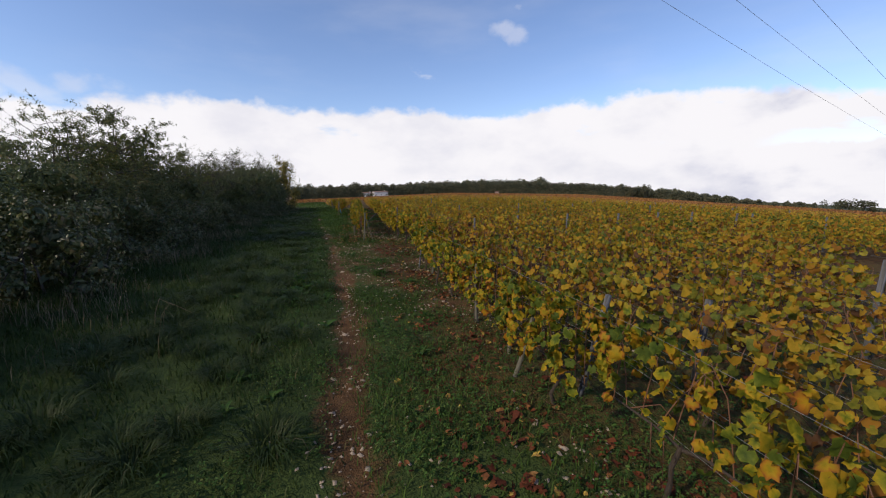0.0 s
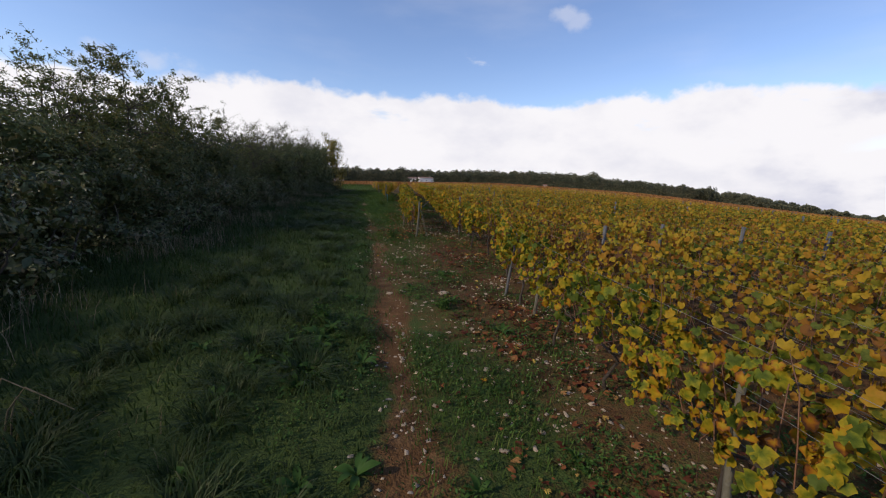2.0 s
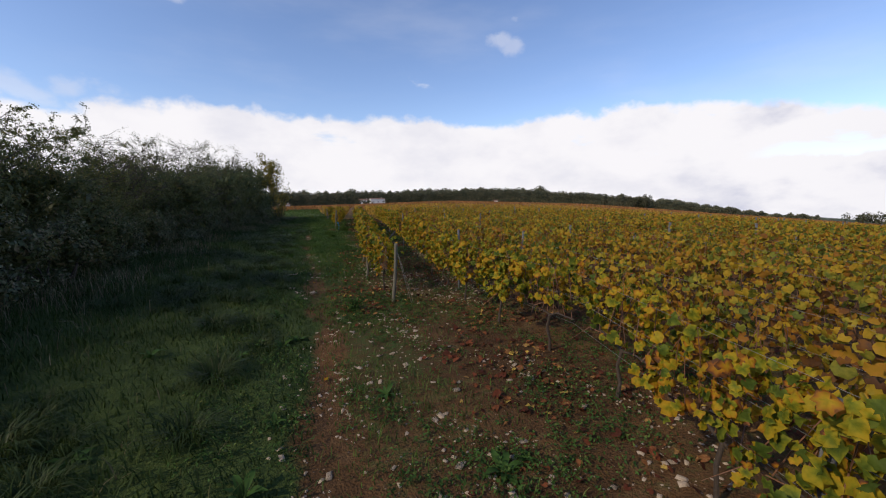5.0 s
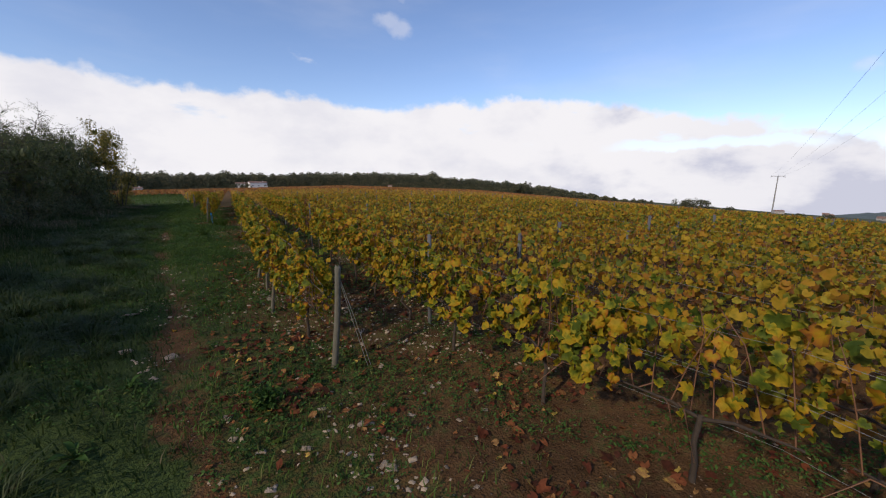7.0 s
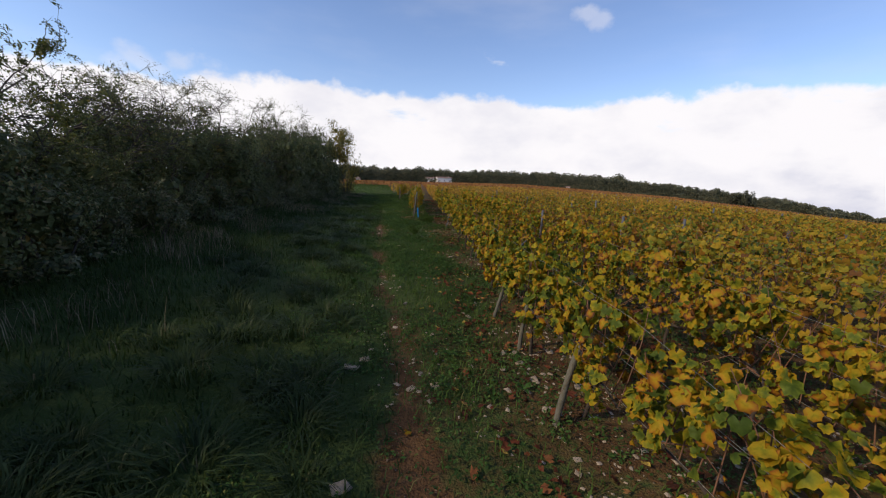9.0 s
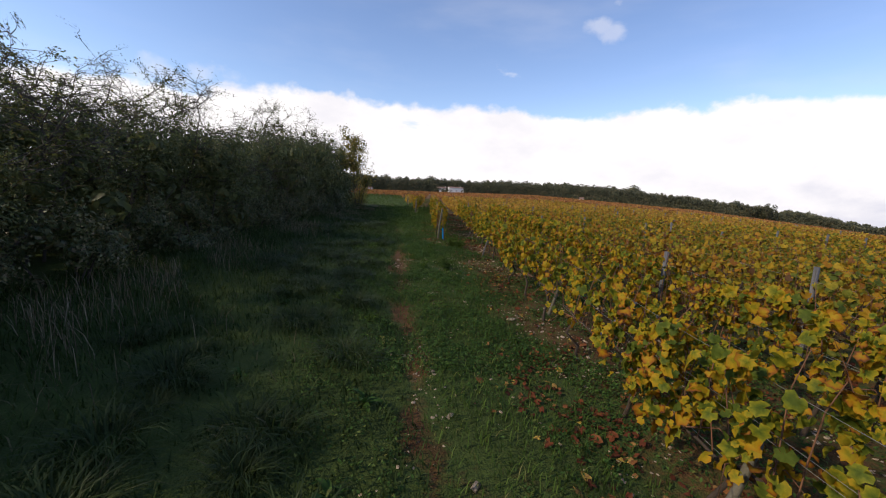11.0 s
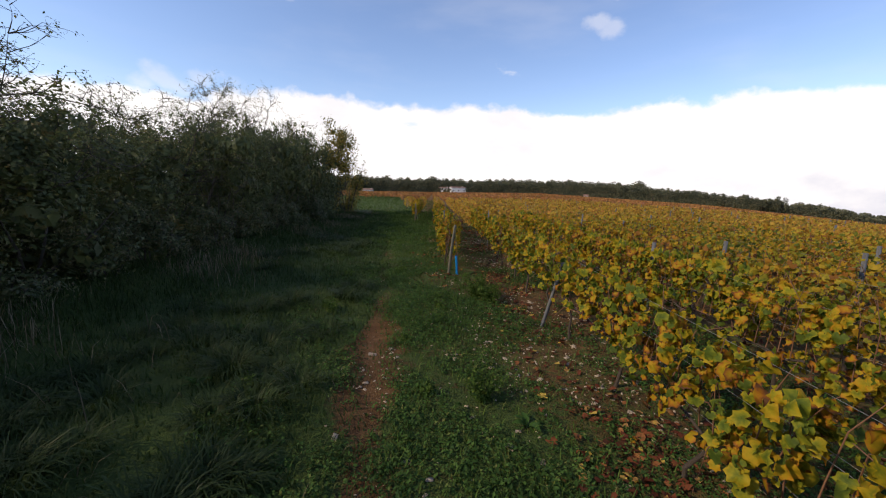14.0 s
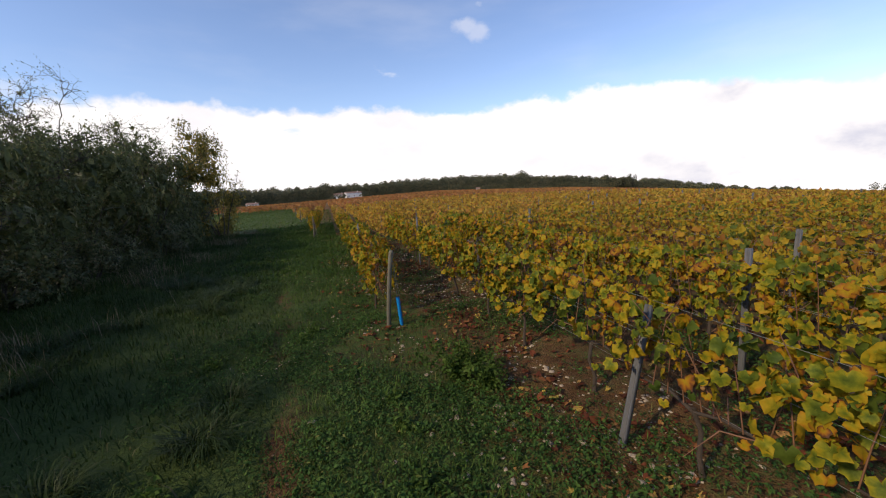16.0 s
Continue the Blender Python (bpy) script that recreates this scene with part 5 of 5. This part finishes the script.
def build_stones():
    rng = np.random.default_rng(97)
    meshes = []
    for s in range(6):
        V, F = rock(200 + s)
        meshes.append(mesh_np("stone", V, F, M_STONE))
    named = [(2.00, 10.31, 0.17), (1.43, 10.36, 0.10), (1.22, 10.36, 0.09), (2.59, 8.63, 0.11), (1.0, 11.56, 0.08), (-0.10, 17.59, 0.15), (0.41, 17.34, 0.10), (1.43, 17.40, 0.10), (1.38, 17.71, 0.09), (0.44, 16.14, 0.11),
             (0.06, 16.37, 0.12), (0.05, 22.97, 0.17), (-0.24, 23.10, 0.10), (-0.68, 25.51, 0.10), (0.88, 22.41, 0.10), (1.07, 21.90, 0.11), (0.49, 25.24, 0.09), (1.81, 11.41, 0.08), (2.06, 7.24, 0.08), (-0.02, 17.75, 0.11), (0.02, 17.95, 0.08)]
    for k in range(260):
        y = rng.uniform(3, 30) if k % 2 else rng.uniform(8, 18)
        named.append((float(track_x(y)) + rng.uniform(0.15, 2.1), y, 0.03 + 0.05 * rng.random() ** 1.6))
    for k, (x, y, s) in enumerate(named):
        ob = new("stone", meshes[k % 6])
        ob.matrix_basis = pose(x, y, float(ground_z(x, y)) + 0.10 * s, rng.normal(0, 8), rng.normal(0, 8), rng.uniform(0, 360)) @ Matrix.Diagonal((s, s * rng.uniform(0.6, 0.9), s * 0.42, 1))
        tagged(ob, "pale limestone lying on the soil" if s < 0.12 else "large pale limestone lump lying on the soil", "stone", "limestones on the track")
    n = 23000
    y = rng.uniform(2, 40, n)
    x = np.where(rng.uniform(0, 1, n) < 0.16, track_x(y) + rng.normal(0, 0.17, n), track_x(y) + rng.uniform(0.1, 3.2, n))
    keep = (lumps(x, y, 1.3, 31) + 0.7 * lumps(x, y, 4, 33) > 0.05) & (rng.uniform(0, 1, n) > 0.92 * lush(y) ** 0.5 * (x > track_x(y) + 0.2) * (x < track_x(y) + 0.25 + 1.1 * lush(y))) & (rng.uniform(0, 1, n) > 0.7 * worn(y) * (np.abs(x - track_x(y)) < 0.3))
    x, y = x[keep], y[keep]
    V, F = np.array([(-0.6, -0.28, -0.1), (0.5, -0.36, -0.1), (0.6, 0.25, -0.1), (-0.4, 0.36, -0.1), (-0.42, -0.18, 0.13), (0.36, -0.22, 0.17), (0.28, 0.17, 0.12)]), np.array([(0, 1, 5), (0, 5, 4), (1, 2, 6), (1, 6, 5), (2, 3, 6), (3, 0, 4), (3, 4, 6), (4, 5, 6)])
    size = np.clip(rng.lognormal(-3.95, 0.48, len(x)), 0.009, 0.06)
    nrm = np.stack([rng.normal(0, 0.2, len(x)), rng.normal(0, 0.2, len(x)), np.ones(len(x))], -1)
    V, F = scatter(V, F, np.stack([x, y, ground_z(x, y) + 0.12 * size], -1), nrm, rng.uniform(0, 6.28, len(x)), size)
    tagged(new("gravel", mesh_np("gravel", V, F, M_STONE)), "small pale limestone chips strewn over the soil", "gravel", kind="stuff")


build_stones()


def build_fallen_leaves():
    rng = np.random.default_rng(99)
    n = 64000
    y = rng.uniform(2, 42, n)
    i = rng.choice([-1, 0, 1, 2, 3, 4], n, p=[0.04, 0.14, 0.34, 0.30, 0.12, 0.06])
    x = row_x(0) + ROW_GAP * i + rng.normal(-0.12, 0.36, n)
    start = 29.1 - 13.9 * i
    keep = (y > start - 1.2) & (x > track_x(y) + 0.05) & (rng.uniform(0, 1, n) < np.clip(0.24 + 0.65 * lumps(x, y, 2.0, 51) + 0.55 * lumps(x, y, 5.5, 53), 0.08, 1))
    x, y = x[keep], y[keep]
    n = len(x)
    nrm = np.stack([rng.normal(0, 0.32, n), rng.normal(0, 0.32, n), np.ones(n)], -1)
    V, F, size = [], [], np.clip(rng.lognormal(-2.95, 0.35, n), 0.022, 0.10)
    place = np.stack([x, y, ground_z(x, y) + rng.uniform(0.012, 0.03, n)], -1)
    for k in range(5):
        # five dried shapes, curled at the edges
        v = SPARE.copy()
        v[:, 2] = v[:, 2] * rng.uniform(-1.6, 0.8) + rng.normal(0, 0.07, len(v))
        v[:, :2] *= 1 + rng.normal(0, 0.14, (len(v), 1))
        v[:, 0] *= rng.uniform(0.55, 1.0)
        a, q = scatter(v, SPARE_F, place[k::5], nrm[k::5], rng.uniform(0, 6.28, len(place[k::5])), size[k::5])
        F.append(q + sum(len(w) for w in V)), V.append(a)
    V, F = np.concatenate(V), np.concatenate(F)
    tagged(new("leaf_litter", mesh_np("leaf_litter", V, F, M_FALLEN)), "curled brown vine leaves fallen under the rows", "fallen leaves", kind="stuff")
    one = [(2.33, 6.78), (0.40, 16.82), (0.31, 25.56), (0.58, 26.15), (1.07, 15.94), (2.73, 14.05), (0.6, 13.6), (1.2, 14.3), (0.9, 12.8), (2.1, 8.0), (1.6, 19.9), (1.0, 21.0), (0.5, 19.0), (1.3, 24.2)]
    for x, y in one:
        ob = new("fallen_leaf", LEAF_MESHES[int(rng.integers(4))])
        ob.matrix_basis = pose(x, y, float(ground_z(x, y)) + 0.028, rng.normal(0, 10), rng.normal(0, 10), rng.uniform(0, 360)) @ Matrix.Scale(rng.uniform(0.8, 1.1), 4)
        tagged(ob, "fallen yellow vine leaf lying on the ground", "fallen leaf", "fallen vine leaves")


build_fallen_leaves()


# ---------------------------------------------------------------- distance
def polar(b, r):
    return 0.7 + r * math.sin(radians(b)), 13.0 + r * math.cos(radians(b))


def build_forest():
    """A belt of woodland: an uneven shaded mass, clothed with many small leafy clumps."""
    rng = np.random.default_rng(111)
    tops = ([-40, -14, -6, 0, 8, 15, 20, 26, 35, 45, 52, 58, 60], [0.6, 0.5, 0.4, 0.42, 0.52, 0.75, 0.8, 0.65, 0.05, -0.9, -2.0, -2.6, -3.0])
    bs = np.arange(-22, 59.8, 0.09)
    # each ring is a row of domed heads, wide and narrow, high and low
    knots = np.cumsum(rng.uniform(0.4, 1.2, (2, 130)), axis=1) - 23
    rises = rng.normal(0.05, 0.17, (2, 130))
    spread = rng.uniform(0.4, 0.8, (2, 130))
    small = np.cumsum(rng.uniform(0.08, 0.3, (2, 500)), axis=1) - 23
    bumps = rng.normal(0, 0.045, (2, 500))

    def crest(b, far):
        out = np.interp(b, *tops)
        for k in (0, 1):
            dome = np.full(len(b), -0.28)
            for c, h, w in zip(knots[k], rises[k], spread[k]):
                dome = np.maximum(dome, h - 0.38 * ((b - c) / w) ** 2)
            dome = dome + np.interp(b, small[k], bumps[k]) - 0.06 * (1 - k)
            out = np.where(far == k, out + dome, out)
        return out

    V, F, n = [], [], len(bs)
    for far in (0, 1):
        r = 345.0 + 26 * far + 0 * bs
        x, y = 0.7 + r * np.sin(np.radians(bs)), 13 + r * np.cos(np.radians(bs))
        z0 = land(x, y)
        z1 = np.maximum(1.7 + np.tan(np.radians(crest(bs, np.full(n, far)))) * r, z0 + 1.5)
        for f, out in ((0.0, -1.0), (0.5, -0.6), (0.84, 0.0), (0.90, 1.5), (0.0, 6.0)):
            k = 1 + out / r
            V.append(np.stack([0.7 + (x - 0.7) * k, 13 + (y - 13) * k, z0 - 0.5 + (z1 - z0 + 0.5) * f], -1))
    a = np.arange(n - 1)
    for s in (0, 1, 2, 3, 5, 6, 7, 8):
        F.append(np.stack([s * n + a, s * n + a + 1, (s + 1) * n + a + 1, (s + 1) * n + a], -1))
    V, F = np.concatenate(V), np.concatenate(F)
    m = 64000
    far = rng.integers(0, 2, m)
    b = rng.uniform(-22, 59.6, m)
    r = 345 + 26 * far + rng.normal(-2.2, 1.8, m)
    x, y = 0.7 + r * np.sin(np.radians(b)), 13 + r * np.cos(np.radians(b))
    z0 = land(x, y)
    z1 = np.maximum(1.7 + np.tan(np.radians(crest(b, far))) * r, z0 + 1.5)
    f = rng.beta(1.6, 1.0, m)
    C = np.stack([x, y, z0 + (z1 - z0) * f + rng.normal(0, 0.18, m)], -1)
    N = rng.normal(0, 0.7, (m, 3)) - np.stack([np.sin(np.radians(b)), np.cos(np.radians(b)), -0.9 * f], -1)
    V2, F2 = scatter(KITE, KITE_F, C, N, rng.uniform(0, 6.28, m), rng.uniform(0.5, 1.3, m))
    tagged(new("woodland", mesh_np("woodland", np.concatenate([V, V2]), [F, F2 + len(V)], M_FOREST)), "dark green belt of woodland along the skyline", "woodland", kind="stuff")


build_forest()


def far_tree(b, r, el, width, seed, label="dark round-headed tree standing far off"):
    rng = np.random.default_rng(seed)
    x, y = polar(b, r)
    z0 = float(land(x, y))
    h = 1.7 + math.tan(radians(el)) * r - z0
    top = thing("tree", label, "tree", "", pose(x, y, z0, 0, 0, 0))
    paths = [limb(rng, (0, 0, -0.2), (0, 0, 1), h * 0.55, h * 0.03, 4, 0.05)]
    for k in range(6):
        v = rng.uniform(0, 6.28)
        paths.append(limb(rng, (0, 0, h * rng.uniform(0.25, 0.5)), (math.cos(v), math.sin(v), 0.8), h * 0.4, h * 0.014, 4, 0.2))
    part("trunk", mesh_np("far_trunk", *tubes(paths, 5), M_BARK), top)
    n = 1100
    k = 14
    cc = np.stack([rng.normal(0, width * 0.28, k), rng.normal(0, width * 0.28, k), h * rng.uniform(0.3, 0.85, k)], -1)
    pick = rng.integers(k, size=n)
    d = rng.normal(0, 1, (n, 3))
    d /= np.linalg.norm(d, axis=1)[:, None]
    c = cc[pick] + d * (width * 0.24 * rng.uniform(0.4, 1, n))[:, None]
    V, F = scatter(KITE, KITE_F, c, d + rng.normal(0, 0.5, (n, 3)), rng.uniform(0, 6.28, n), rng.uniform(0.05, 0.11, n) * width)
    tagged(part("crown", mesh_np("far_crown", V, F, M_FOREST), top), kind="stuff")


far_tree(42.7, 338, 0.05, 7, 11, "tall open-crowned tree above the woodland edge")
far_tree(41.2, 338, -0.35, 7, 2)
far_tree(64.0, 150, -1.75, 5.0, 3)
far_tree(65.8, 150, -2.2, 4.0, 4)
far_tree(76.5, 260, -3.25, 6.0, 5)
far_tree(84.6, 240, -3.25, 6.5, 6)
far_tree(98.4, 200, -3.25, 7.0, 7)
far_tree(83.0, 240, -3.2, 7.0, 12)
far_tree(68.0, 300, -2.95, 6.0, 8)
far_tree(47.5, 345, -1.1, 7.0, 9)


def prism(bm, x0, x1, y0, y1, z0, z1):
    r = bmesh.ops.create_cube(bm, size=1)
    for v in r["verts"]:
        v.co = Vector(((x0 + x1) / 2 + v.co.x * (x1 - x0), (y0 + y1) / 2 + v.co.y * (y1 - y0), (z0 + z1) / 2 + v.co.z * (z1 - z0)))


def house(b, r, length, depth, wall_h, roof_h, turn, label, wall_mat, windows=3, chimney=True):
    x, y = polar(b, r)
    z0 = float(land(x, y))
    top = thing("house", label, "house", "", pose(x, y, z0, 0, 0, turn - b))
    bm = bmesh.new()
    prism(bm, -length / 2, length / 2, -depth / 2, depth / 2, -1.5, wall_h)
    g = [bm.verts.new(p) for p in ((-length / 2, -depth / 2, wall_h), (-length / 2, depth / 2, wall_h), (-length / 2, 0, wall_h + roof_h), (length / 2, -depth / 2, wall_h), (length / 2, depth / 2, wall_h), (length / 2, 0, wall_h + roof_h))]
    bm.faces.new(g[:3]), bm.faces.new(g[3:])
    part("wall", bm_mesh("house_wall", bm, wall_mat), top)
    bm = bmesh.new()
    o = 0.35
    for s in (-1, 1):
        a = [(-length / 2 - o, s * (depth / 2 + o), wall_h - 0.15), (length / 2 + o, s * (depth / 2 + o), wall_h - 0.15), (length / 2 + o, 0, wall_h + roof_h + 0.05), (-length / 2 - o, 0, wall_h + roof_h + 0.05)]
        lo = [bm.verts.new(p) for p in a]
        hi = [bm.verts.new((p[0], p[1], p[2] + 0.2)) for p in a]
        bm.faces.new(hi), bm.faces.new(lo[::-1])
        for k in range(4):
            bm.faces.new((lo[k], lo[(k + 1) % 4], hi[(k + 1) % 4], hi[k]))
    bmesh.ops.recalc_face_normals(bm, faces=bm.faces)
    roof = part("roof", bm_mesh("house_roof", bm, M_TILE), top, "brown tiled pitched roof")
    if chimney:
        bm = bmesh.new()
        prism(bm, length * 0.28, length * 0.28 + 0.6, -0.3, 0.3, wall_h + roof_h * 0.5, wall_h + roof_h + 0.8)
        part("chimney", bm_mesh("chimney", bm, wall_mat), roof)
    for k in range(windows):
        cx = -length / 2 + length * (k + 0.5) / windows
        bm = bmesh.new()
        prism(bm, cx - 0.35, cx + 0.35, -depth / 2 - 0.04, -depth / 2 + 0.05, wall_h * 0.45, wall_h * 0.45 + 0.9)
        part("window", bm_mesh("house_window", bm, M_GLASS), top)
    return top


house(3.55, 335, 13.0, 8, 5.4, 0.6, 12, "white rendered house with a low roof before the wood", M_RENDER, 3)
house(1.55, 338, 8.0, 6, 5.0, 0.6, 5, "low white wing with a brown roof before the wood", M_RENDER, 4)
house(-9.7, 330, 8, 7, 2.6, 0.8, -8, "low white house beyond the end of the hedge", M_RENDER, 4)
house(21.9, 336, 3.2, 3, 2.2, 0.7, 0, "small white hut at the edge of the wood", M_RENDER, 1, False)
for b, r, el, w in ((0.9, 326, -0.75, 4.5), (1.7, 327, -0.85, 4.5), (2.2, 327, -0.7, 4.0), (5.0, 329, -0.55, 4.0), (5.9, 330, -0.6, 4.5)):
    far_tree(b, r, el, w, int(b * 40), "low dark bush before the white houses")
rng_v = np.random.default_rng(121)
for k in range(18):
    b = 70 + 31 * rng_v.random()
    house(b, rng_v.uniform(620, 1150), rng_v.uniform(8, 15), rng_v.uniform(7, 9), rng_v.uniform(3, 5), rng_v.uniform(1.5, 2.4), rng_v.uniform(-50, 50), "pale village house with a tiled roof in the valley", M_RENDER2, 3)
for k in range(22):
    far_tree(69 + 33 * rng_v.random(), rng_v.uniform(330, 800), -4.2 + 0.9 * rng_v.random() * 1.0, rng_v.uniform(6, 10), 400 + k, "dark tree among the valley houses")


def build_hill():
    """A long wooded hill across the valley."""
    bs = np.linspace(73.5, 108, 70)
    prof = np.interp(bs, [73.5, 76, 79, 81.7, 84, 87, 91, 96, 108], [-3.75, -3.4, -2.85, -2.62, -2.68, -2.95, -3.3, -3.5, -3.75])
    prof = prof + 0.03 * np.sin(bs * 7.1) + 0.02 * np.sin(bs * 17.3)
    V, F = [], []
    for j, (r, f) in enumerate(((1500, 0.0), (1750, 0.45), (2000, 0.8), (2300, 1.0), (2700, 0.0))):
        for b, e in zip(bs, prof):
            el = -3.75 + (e + 3.75) * f
            x, y = polar(b, r)
            V.append((x, y, 1.7 + math.tan(radians(el)) * r))
    n = len(bs)
    F = [(j * n + i, j * n + i + 1, (j + 1) * n + i + 1, (j + 1) * n + i) for j in range(4) for i in range(n - 1)]
    tagged(new("backdrop_hill", mesh_np("backdrop_hill", np.array(V), np.array(F), M_HILL, True)), "hazy wooded hill across the valley", "hill", kind="structure")


build_hill()


def utility_pole(x, y, height, turn):
    top = thing("utility_pole", "tall grey utility pole with a curved crossarm", "utility pole", "", pose(x, y, float(land(x, y)), 0, 0, turn))
    part("pole", mesh_np("pole", *tubes([(((0, 0, -0.5), (0, 0, height * 0.5), (0, 0, height)), (0.17, 0.14, 0.10))], 8), M_CONCRETE), top)
    arm = tubes([(((0, -1.45, height - 0.15), (0, -0.8, height + 0.12), (0, 0, height + 0.05), (0, 0.8, height + 0.12), (0, 1.45, height - 0.15)), (0.05, 0.06, 0.07, 0.06, 0.05))], 6)
    part("crossarm", mesh_np("crossarm", *arm, M_CONCRETE), top, "curved steel crossarm")
    for k in (-1.25, 0, 1.25):
        part("insulator", mesh_np("insulator", *tubes([(((0, k, height - 0.02), (0, k, height + 0.14), (0, k, height + 0.30)), (0.03, 0.06, 0.03))], 6), M_GLASS), top)
    return top


PX, PY = 123.7, 52.6
utility_pole(PX, PY, 10.9, 20.1)
utility_pole(-70.0, -16.5, 12.4, 20.1)


def build_cables():
    d = Vector((0.938, 0.345, 0)).normalized()
    side = Vector((-d.y, d.x, 0))
    coef = np.polyfit([0, 39.2, PX], [7.75, 5.55, 3.95], 2)
    for k in (-1.25, 0, 1.25):
        pts = []
        for x in np.linspace(-70, PX, 40):
            y = PY + (x - PX) * d.y / d.x
            p = Vector((x, y, float(np.polyval(coef, x)))) + side * k
            pts.append(p)
        V, F = tubes([(pts, [0.005] * len(pts))], 5)
        tagged(new("power_cable", mesh_np("power_cable", V, F, M_CABLE)), "thin grey overhead power cable sagging across the sky", "cable", "power cables")


build_cables()


def lattice_tower(b, r, el):
    x, y = polar(b, r)
    z0 = float(land(x, y))
    h = 1.7 + math.tan(radians(el)) * r - z0
    top = thing("pylon", "distant steel lattice power pylon", "pylon", "pylons on the plain", pose(x, y, z0, 0, 0, -b))
    w = h * 0.1
    legs = [(((sx * w, sy * w, -1), (sx * w * 0.35, sy * w * 0.35, h * 0.6), (0, 0, h)), (0.35, 0.3, 0.2)) for sx in (-1, 1) for sy in (-1, 1)]
    for p in legs:
        part("leg", mesh_np("pylon_leg", *tubes([p], 4), M_STEEL), top)
    for f in (0.62, 0.75, 0.88):
        part("crossarm", mesh_np("pylon_arm", *tubes([(((-h * 0.16, 0, h * f), (0, 0, h * f + 0.5), (h * 0.16, 0, h * f)), (0.15, 0.4, 0.15))], 4), M_STEEL), top)


for b, el in ((93.0, -3.0), (94.6, -2.9), (97.2, -3.05)):
    lattice_tower(b, 1000, el)


def antenna_mast(b, r, el):
    x, y = polar(b, r)
    z0 = float(land(x, y))
    h = 1.7 + math.tan(radians(el)) * r - z0
    top = thing("antenna_mast", "slender antenna mast rising over the woodland", "mast", "", pose(x, y, z0, 0, 0, 0))
    part("pole", mesh_np("mast_pole", *tubes([(((0, 0, -0.5), (0, 0, h)), (0.35, 0.18))], 6), M_CONCRETE), top)
    for k in range(3):
        w = 2 * math.pi * k / 3
        part("antenna", mesh_np("antenna", *tubes([(((0.6 * math.cos(w), 0.6 * math.sin(w), h - 2.4), (0.6 * math.cos(w), 0.6 * math.sin(w), h - 0.3)), (0.3, 0.3))], 6), M_CONCRETE), top)


antenna_mast(-0.4, 350, 0.95)
for b, el in ((19.0, -0.7), (30.0, -0.4), (52.0, -2.0)):
    x, y = polar(b, 300)
    ob = new("line_pole", mesh_np("line_pole", *tubes([(((0, 0, -0.5), (0, 0, 1.7 + math.tan(radians(el)) * 300 - float(land(x, y)))), (0.14, 0.10))], 6), M_BARK))
    ob.matrix_basis = pose(x, y, float(land(x, y)))
    tagged(ob, "thin wooden line pole at the field edge", "pole", "line poles")
